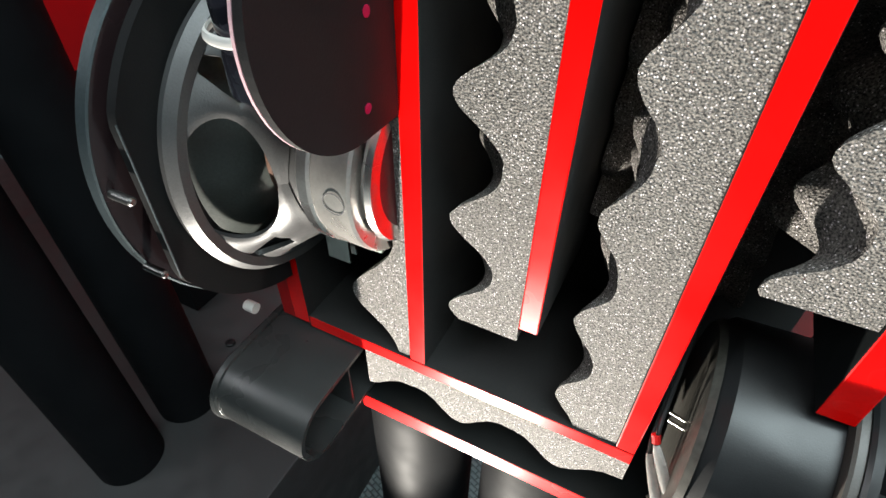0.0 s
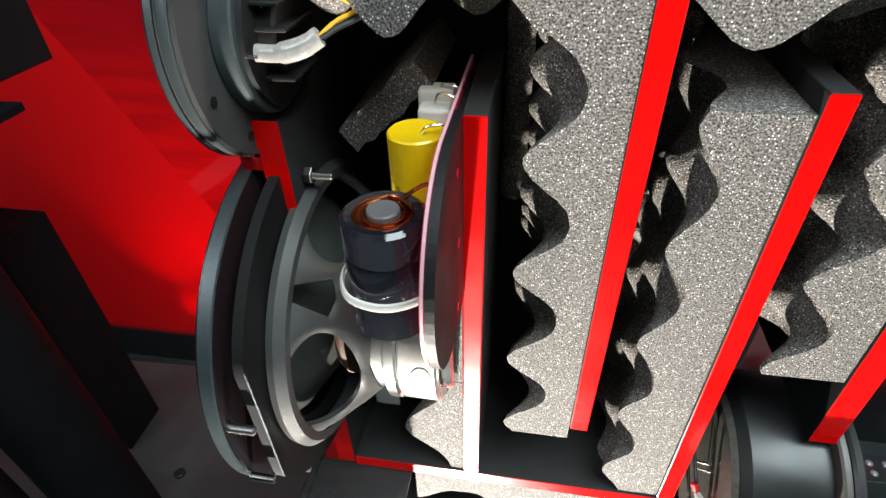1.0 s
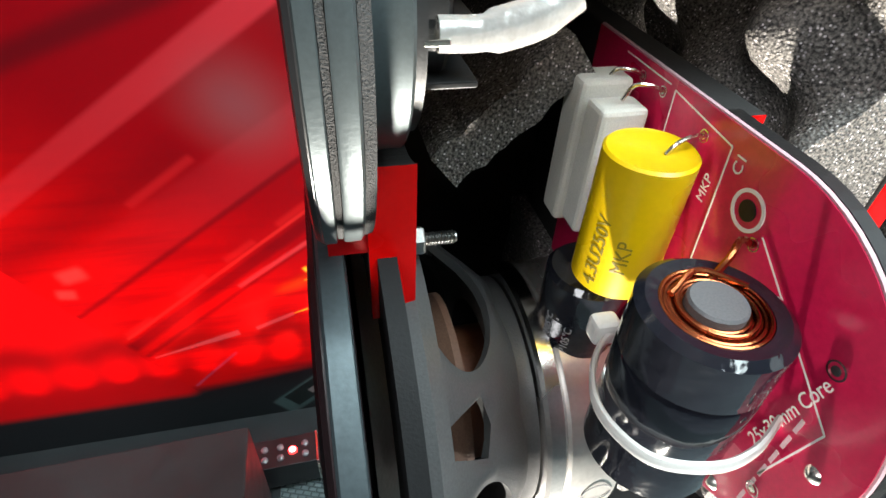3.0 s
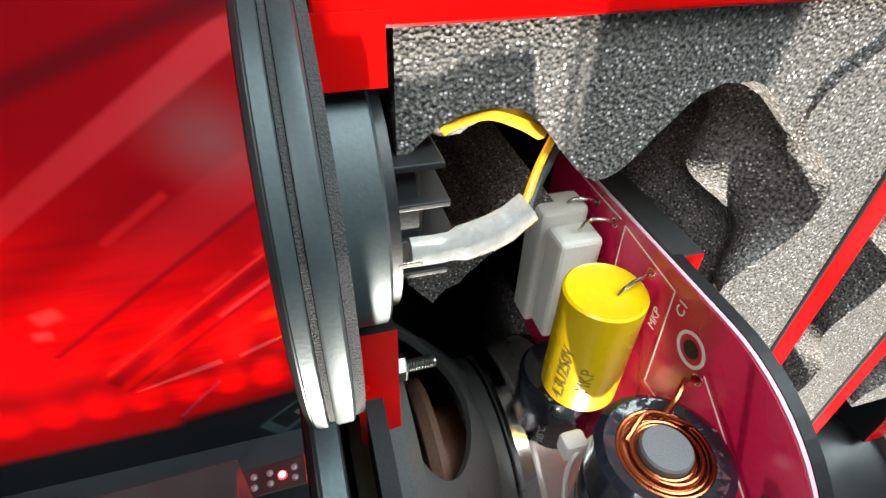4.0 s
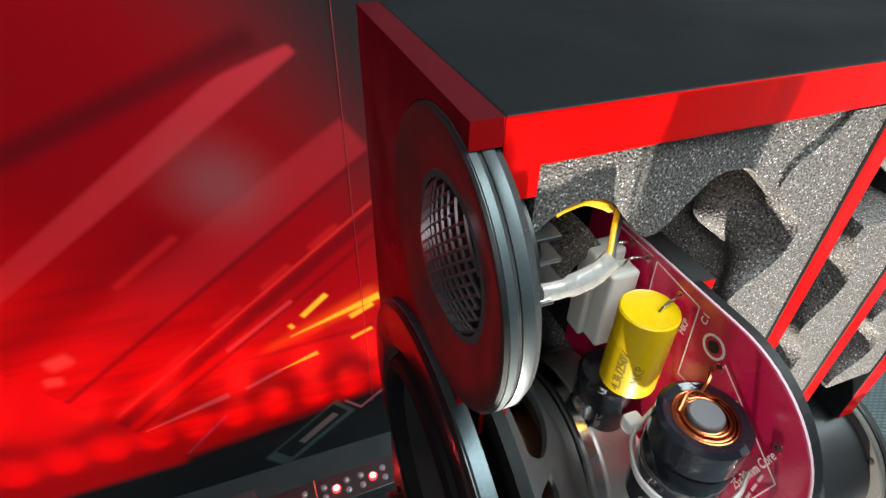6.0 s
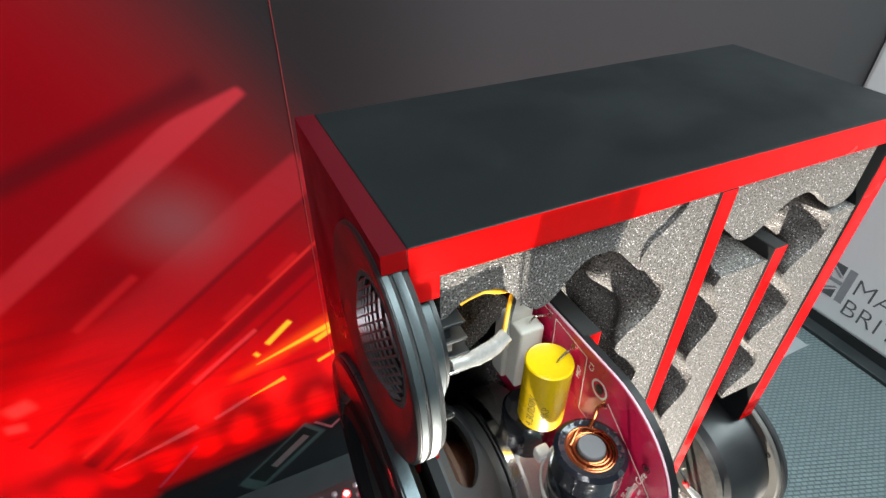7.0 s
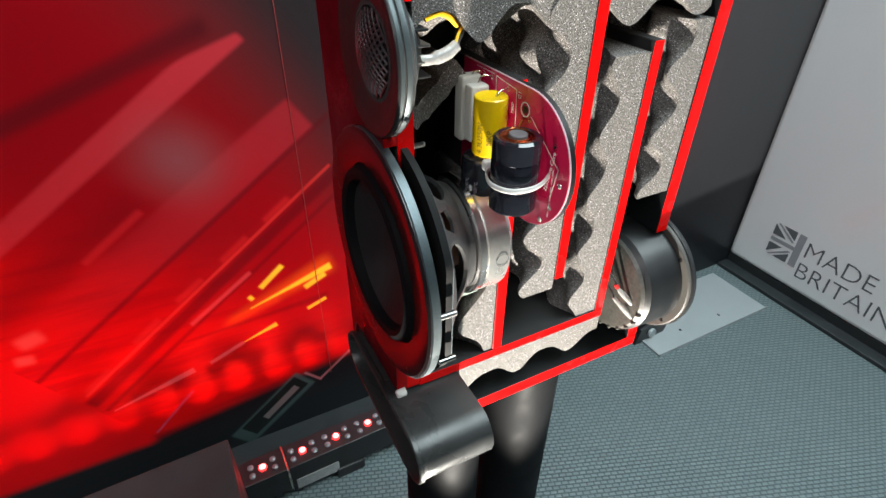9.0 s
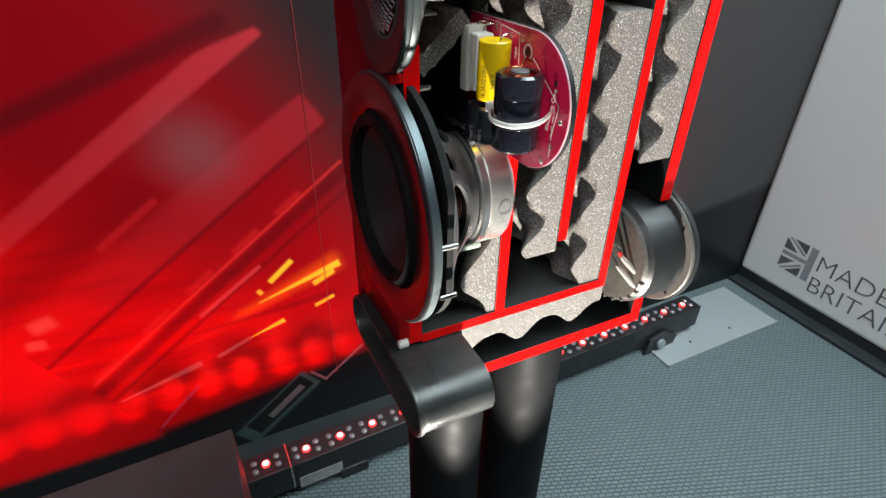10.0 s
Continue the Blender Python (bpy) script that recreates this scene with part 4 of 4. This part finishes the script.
CAPX, CAPY, CAPR = 0.0650, 0.0005, 0.0096
upright = pose(CAPX, CAPY, 0)
cap = part("film_capacitor", lathe([(0, 0.8842), (CAPR - 0.0008, 0.8842), (CAPR, 0.8850), (CAPR, 0.9172), (CAPR - 0.0006, 0.9178), (CAPR - 0.0012, 0.9174), (0, 0.9174)], upright, 48), YELLOW, xover, "yellow film capacitor", True)
part("lead", sweep(smooth_path([(CAPX + 0.002, CAPY - 0.002, 0.9174), (CAPX + 0.004, CAPY - 0.002, 0.9200), (CAPX + 0.008, CAPY - 0.001, 0.9205), (BX, 0.001, 0.9195)], 4), 0.0005, 8), TIN, cap, "tinned lead", True)


def round_letters(text, size, cx, cy, r, th, z0):
    bm = lettering(text, size, Matrix.Identity(4), 0.00004)
    for v in bm.verts:
        u, w, d = v.co
        a = th - w / r
        v.co = (cx + (r + 0.00008 + d) * math.cos(a), cy + (r + 0.00008 + d) * math.sin(a), z0 + u)
    return bm


th = radians(215)
part("print", round_letters("4.3U250V", 0.0046, CAPX, CAPY, CAPR, th, 0.8865), INK, cap)
part("print", round_letters("MKP", 0.0046, CAPX, CAPY, CAPR, th + 0.0056 / CAPR, 0.892), INK, cap)

INX, INY, INR = 0.0615, -0.0325, 0.0131
upright = pose(INX, INY, 0)
coil = part("inductor_film", lathe([(0.0092, 0.9060), (0.0092, 0.9073), (0.0115, 0.9077), (INR, 0.9065), (INR, 0.8960), (INR - 0.0005, 0.8953), (INR, 0.8945), (INR, 0.8800), (INR - 0.0004, 0.8793), (INR, 0.877), (INR, 0.8670), (INR - 0.0015, 0.8655), (0, 0.8655)], upright, 56), FILM, xover, "glossy black wrapped inductor", True)
for k in range(5):
    part("winding", lathe([(0.0056 + 0.0008 * k + 0.00042 * math.cos(a), 0.9067 + 0.0005 * math.sin(k * 2.1) + 0.00042 * math.sin(a)) for a in [2 * math.pi * i / 8 for i in range(8)]], upright @ pose(0.0002 * math.sin(k), 0.0002 * math.cos(2 * k), 0), 40, True), COPPER, coil, "copper winding", True)
part("winding", lathe([(0.0051, 0.9055), (0.0093, 0.9055), (0.0093, 0.9066), (0.0051, 0.9066)], upright, 40, True), COPPER, coil, "copper winding", True)
part("core", lathe([(0, 0.9050), (0.0050, 0.9050), (0.0050, 0.9083), (0.0046, 0.9088), (0, 0.9088)], upright, 40), FERRITE, coil, "grey ferrite core", True)
part("winding_end", sweep(smooth_path([(INX + 0.003, INY + 0.006, 0.9070), (INX + 0.007, INY + 0.008, 0.9100), (BX - 0.004, -0.0215, 0.9110), (BX, -0.021, 0.909)], 4), 0.0007, 8), COPPER, coil, "copper winding end", True)
part("winding_end", sweep(smooth_path([(INX - 0.006, INY + 0.004, 0.9073), (INX + 0.001, INY + 0.0075, 0.9085), (INX + 0.008, INY + 0.003, 0.9077)], 5), 0.0006, 8), COPPER, coil, "copper winding end", True)
tie = [(BX, -0.0105, 0.8835), (0.062, -0.0155, 0.8855), (0.0515, -0.0210, 0.8845), (0.0462, -0.0325, 0.8835), (0.0505, -0.0435, 0.8830), (0.0605, -0.0478, 0.8835), (0.0690, -0.0470, 0.8845), (BX, -0.0430, 0.8860)]
strap = part("cable_tie", sweep(smooth_path(tie, 6), 0.0014, 8, 0.5), NYLON, xover, "white nylon cable tie", True)
part("tie_head", box(0.0520, 0.0580, -0.0185, -0.0135, 0.8820, 0.8880, 0.0012), NYLON, strap, "white nylon tie head")
part("resistor", box(0.0620, 0.0738, 0.0165, 0.0250, 0.8840, 0.9180, 0.0012), CEMENT, xover, "white cement resistor")
part("resistor", box(0.0605, 0.0738, 0.0255, 0.0345, 0.8820, 0.9215, 0.0012), CEMENT, xover, "white cement resistor")
for y in (0.018, 0.027):
    part("lead", sweep(smooth_path([(0.0680, y + 0.002, 0.9190), (0.0695, y + 0.001, 0.9228), (0.0730, y, 0.9230), (BX, y, 0.9215)], 4), 0.0005, 8), TIN, xover, "tinned lead", True)
can = part("electrolytic_capacitor", lathe([(0, 0.852), (0.0105, 0.852), (0.0112, 0.853), (0.0112, 0.8775), (0.0100, 0.8790), (0, 0.8790)], pose(0.0650, 0.009, 0), 40), FILM, xover, "black sleeved electrolytic capacitor", True)
part("print", round_letters("BP105°C", 0.0030, 0.0650, 0.009, 0.0112, radians(205), 0.857), GREYINK, can)
part("print", round_letters("BP105°C", 0.0030, 0.0650, 0.009, 0.0112, radians(235), 0.855), GREYINK, can)

# ---- terminal cup ----
cup = thing("terminal_cup", (0.245, DY, 0.729), "black round terminal cup through the back panel", "terminal")
ax = at_x(0, DY, 0.729)
part("shell", lathe([(0, 0.2040), (0.034, 0.2042), (0.044, 0.2065), (0.0478, 0.2110), (0.0485, 0.2280), (0.0490, 0.2438), (0.0450, 0.2438), (0.0450, 0.2160), (0, 0.2130)], ax, 72), PLASTIC, cup, "black round shell", True)
SMOKE = mat("smoked_grey_disc", (0.065, 0.062, 0.054), 0.42, 0, 0.45, 350, 0.25)
part("front_disc", lathe([(0, 0.2022), (0.039, 0.2024), (0.0435, 0.2036), (0.0455, 0.2062), (0.043, 0.2064), (0, 0.2042)], ax, 72), SMOKE, cup, "smoky grey front disc", True)
part("flange", lathe([(0.0455, 0.2440), (0.0542, 0.2440), (0.0550, 0.2450), (0.0550, 0.2475), (0.0455, 0.2475)], ax, 80, True), TERM, cup, "grey flange with screw holes", True)
part("rear_ring", lathe([(0.0300, 0.2476), (0.0558, 0.2476), (0.0565, 0.2490), (0.0560, 0.2520), (0.0300, 0.2525)], ax, 80, True), PLASTIC, cup, "black rear ring", True)
for a in (-50, -140, 50, 140, -95):
    part("screw_hole", lathe([(0, 0.2436), (0.0017, 0.2436), (0.0017, 0.2439), (0, 0.2439)], at_x(0, DY + 0.0505 * math.cos(radians(a)), 0.729 + 0.0505 * math.sin(radians(a))), 12), RUBBER, cup)
for i in range(12):
    a = radians(-170 + 14 * i)
    part("rib", lathe([(0, 0), (0.0016, 0.0005), (0.0018, 0.004), (0, 0.0055)], pose(0.2075, DY + 0.0445 * math.cos(a), 0.729 + 0.0445 * math.sin(a), 0, -90, 0), 10), SMOKE, cup, smooth=True)

leads = thing("terminal_leads", (0.2, -0.01, 0.72), "pair of leads with white crimp sleeves on the terminal", "cable")
for k, (a, b) in enumerate((((0.1945, -0.008, 0.7400), (0.2045, -0.019, 0.7270)), ((0.1940, -0.006, 0.7300), (0.2040, -0.021, 0.7150)))):
    a, b = Vector(a), Vector(b)
    part("crimp_sleeve", sweep([a, a.lerp(b, 0.15), a.lerp(b, 0.5), a.lerp(b, 0.85), b], [0.0014, 0.0021, 0.0025, 0.0024, 0.0015], 12, 0.7), SLEEVE, leads, "white crimp sleeve", True)
    part("wire", sweep(smooth_path([a, a + Vector((-0.001, 0.006, 0.007)), a + Vector((0.001, 0.03, 0.014)), a + Vector((0.004, 0.06, 0.02))]), 0.0009, 8), WIRE_B, leads, "", True)
    part("pin", sweep([(0.1965, 0.004 + 0.004 * k, 0.7420), (0.2060, 0.002 + 0.004 * k, 0.7415)], 0.0007, 8), TIN, leads, "tinned pin", True)
part("red_boot", sweep([(0.1942, -0.0075, 0.7408), (0.1930, -0.0060, 0.7438)], 0.0017, 10), mat("red_boot", (0.6, 0.01, 0.01), 0.4), leads, "small red boot", True)

# ---- stand below the cabinet ----
stand = thing("speaker_stand", (0.12, 0.05, FLOOR), "black twin-pillar speaker stand under the cabinet", "speaker stand")
for x in (0.062, 0.148):
    part("pillar", lathe([(0, FLOOR + 0.012), (0.037, FLOOR + 0.012), (0.037, 0.6435), (0, 0.6435)], pose(x, 0.045, 0), 56), POST, stand, "", True)
part("top_plate", box(0.02, 0.225, 0.012, 0.095, 0.6438, 0.6496, 0.001), POST, stand)
part("base_plate", box(-0.02, 0.265, -0.05, 0.15, FLOOR, FLOOR + 0.0118, 0.002), POST, stand)

# ---- plinth and neighbouring stand ----
PLINTH = 0.27
plinth = thing("grey_plinth", (-0.6, 0.1, FLOOR), "low matt grey plinth box in front of the printed wall", "plinth")
body = box(-1.6, -0.149, -0.40, 0.386, FLOOR, PLINTH)
for v in body.verts:
    if v.co.x < -1.0 and v.co.y > 0:
        v.co.y -= 0.050          # the box stands a little askew
bmesh.ops.bevel(body, geom=body.edges[:], offset=0.002, segments=2, affect="EDGES", profile=0.5)
part("body", body, GREYBOX, plinth)
for x, y in ((-0.245, 0.205), (-0.36, 0.185)):
    part("bolt", lathe([(0, 0.0), (0.0075, 0.0), (0.0075, 0.0035), (0.0062, 0.0045), (0.0028, 0.0045), (0.0028, 0.003), (0, 0.003)], pose(x, y, PLINTH + 0.0002), 20), RUBBER, plinth, "black bolt head", True)
near = thing("speaker_stand", (-0.4, 0.1, PLINTH), "black tubular speaker stand on the grey plinth", "speaker stand")
for y in (-0.012, 0.085):
    part("pillar", lathe([(0, PLINTH + 0.001), (0.040, PLINTH + 0.001), (0.040, 0.822), (0, 0.822)], pose(-0.342, y, 0), 56), POST, near, "", True)
part("top_plate", box(-0.55, -0.31, -0.05, 0.20, 0.8222, 0.8298, 0.001), POST, near)
part("column", box(-0.53, -0.454, 0.210, 0.283, PLINTH + 0.001, 0.656, 0.002), POST, near, "square black column")

other = thing("loudspeaker_cabinet", (-0.48, 0.1, 0.83), "black loudspeaker cabinet on the tubular stand", "loudspeaker")
part("body", box(-0.61, -0.362, -0.06, 0.300, 0.8302, 1.17, 0.002), BLACK, other)

# ---- led bars ----
def led_bar(first, count, label):
    """A bar with its own level axis, laid along the wall."""
    bar = thing("led_light_bar", (0, 0, 0), label, "light bar", "red led bars along the wall")
    x0, x1, top = -0.034, (count - 1) * LED_PITCH + 0.045, LED_Z - 0.004 - FLOOR
    part("housing", box(x0, x1, -0.027, 0.030, 0.028, top, 0.0015), CARBON, bar)
    for x in (x0 + 0.09, x1 - 0.17):
        part("foot", box(x, x + 0.06, -0.032, 0.034, 0.0, 0.0278, 0.002), CARBON, bar)
    for i in range(count):
        x = i * LED_PITCH
        led = part("lit_led", lathe([(0.0062, top + 0.0040), (0.0058, top + 0.0050), (0.0034, top + 0.0057), (0, top + 0.0060)], pose(x, 0, 0), 20), LED_ON, bar, "lit red led", True)
        part("led_edge", lathe([(0.0080, top + 0.0002), (0.0078, top + 0.0025), (0.0063, top + 0.0044), (0.0060, top + 0.0038), (0.0060, top + 0.0002)], pose(x, 0, 0), 20, True), LED_RIM, led, "red glowing led edge", True)
        for dx, dy in ((-0.0215, -0.010), (-0.0215, 0.010), (0.0215, -0.010), (0.0215, 0.010)):
            part("lens", lathe([(0.0064, top + 0.0002), (0.0060, top + 0.0025), (0.0040, top + 0.0042), (0, top + 0.0048)], pose(x + dx, dy, 0), 16), LENS, bar, "unlit clear lens", True)
    bar.location = (first, LED_Y + LED_SKEW * (first - LED_FIRST), FLOOR)
    bar.rotation_euler = (0, 0, math.atan(LED_SKEW))
    return bar


bar = led_bar(LED_FIRST, 16, "black bar of lit red leds on the floor along the wall")
led_bar(LED_FIRST - LED_GAP - LED_PITCH * 7, 8, "black bar of lit red leds behind the plinth")


def bar_part(name, bm, material, label):
    bmesh.ops.translate(bm, verts=bm.verts, vec=bar.location)
    return part(name, bm, material, bar, label)


bar_part("label_strip", box(-0.026, 0.062, -0.0285, -0.0272, 0.022, 0.052, 0.0003), mat("silver_weave_label", (0.45, 0.45, 0.44), 0.5, 0.3, 0.5, 350, 0.4), "silver woven label")
bar_part("band", box(-0.0385, -0.0350, -0.0285, 0.031, 0.028, 0.0955, 0.0003), TIN, "pale joint band")
bar_part("end_bracket", prism([(0.901, 0.0), (1.006, 0.0), (1.016, 0.03), (0.966, 0.062), (0.911, 0.05)], -0.038, -0.0295, 0.001), CARBON, "black tilting end bracket")
bar_part("bracket_knob", lathe([(0, 0), (0.013, 0), (0.014, 0.002), (0.013, 0.008), (0, 0.009)], pose(0.951, -0.0385, 0.028, 90, 0, 0), 24), ALU, "pale round bracket knob")

# ---- aluminium floor plate ----
plate = thing("floor_plate", (1.1, 0.45, FLOOR), "flat pale aluminium plate lying on the carpet", "plate")
part("sheet", box(0.893, 1.325, 0.384, 0.575, FLOOR + 0.0005, FLOOR + 0.006, 0.001), ALU, plate)
part("fold", box(0.893, 1.325, 0.3815, 0.3838, FLOOR + 0.0005, FLOOR + 0.012, 0.0006), ALU, plate)
for x, y in ((1.02, 0.43), (1.17, 0.425)):
    part("screw_hole", lathe([(0, 0), (0.004, 0), (0.004, 0.0003), (0, 0.0003)], pose(x, y, FLOOR + 0.0061), 12), RUBBER, plate)

# ---- white display board ----
sign = thing("display_board", (1.42, 0.0, FLOOR), "white display board with flag emblem and grey lettering", "display board")
SX = 1.42
part("board", box(SX, SX + 0.03, -1.30, 0.606, 0.010, 1.90, 0.012), WHITE, sign)
part("kick_board", box(SX + 0.004, SX + 0.06, -1.32, 0.604, FLOOR, 0.0095, 0.002), DARKTRIM, sign, "dark grey kick board")
part("base_strip", box(SX - 0.040, SX + 0.0035, -1.32, 0.604, FLOOR, FLOOR + 0.012, 0.002), DARKTRIM, sign, "dark floor strip")


def on_sign(y, z, lift=0.0006):
    return Matrix(((0, 0, -1, SX - lift), (-1, 0, 0, y), (0, 1, 0, z), (0, 0, 0, 1)))


LETTER, GREYBAR = mat("dark_grey_letter", (0.11, 0.12, 0.13), 0.5), mat("mid_grey_bar", (0.32, 0.33, 0.35), 0.5)
made = lettering("MADE", 0.074, Matrix.Identity(4), 0.0004, thin=-0.0012)
wide = max(v.co.x for v in made.verts)
bmesh.ops.transform(made, matrix=on_sign(0.398, 0.124), verts=made.verts)
part("lettering", made, LETTER, sign, "thin grey letters")
part("lettering", lettering("IN", 0.074, on_sign(0.398 - wide - 0.028, 0.124), 0.0004, thin=-0.0012), LETTER, sign, "thin grey letters")
part("lettering", lettering("BRITAIN", 0.074, on_sign(0.400, 0.055), 0.0004, thin=-0.0012), LETTER, sign, "thin grey letters")


def emblem(points, material):
    bm = bmesh.new()
    m = on_sign(0.497, 0.079)
    low = [bm.verts.new(m @ Vector((u * 0.094, v * 0.107, 0.0))) for u, v in points]
    top = [bm.verts.new(m @ Vector((u * 0.094, v * 0.107, 0.0005))) for u, v in points]
    bm.faces.new(low[::-1])
    bm.faces.new(top)
    for i in range(len(low)):
        j = (i + 1) % len(low)
        bm.faces.new((low[i], low[j], top[j], top[i]))
    bmesh.ops.recalc_face_normals(bm, faces=bm.faces)
    part("emblem_field", bm, material, sign)


emblem([(0.78, 0.0), (1.0, 0.0), (1.0, 1.0), (0.78, 1.0)], GREYBAR)
emblem([(0.0, 0.45), (0.775, 0.45), (0.775, 0.56), (0.0, 0.56)], GREYBAR)
for s in (1, -1):
    def f(v):
        return 0.505 + s * (v - 0.505)
    emblem([(0.24, f(1.0)), (0.70, f(1.0)), (0.70, f(0.72))], LETTER)
    emblem([(0.0, f(0.95)), (0.0, f(0.64)), (0.44, f(0.64))], LETTER)
    emblem([(0.05, f(1.0)), (0.14, f(1.0)), (0.72, f(0.66)), (0.64, f(0.64))], GREYBAR)
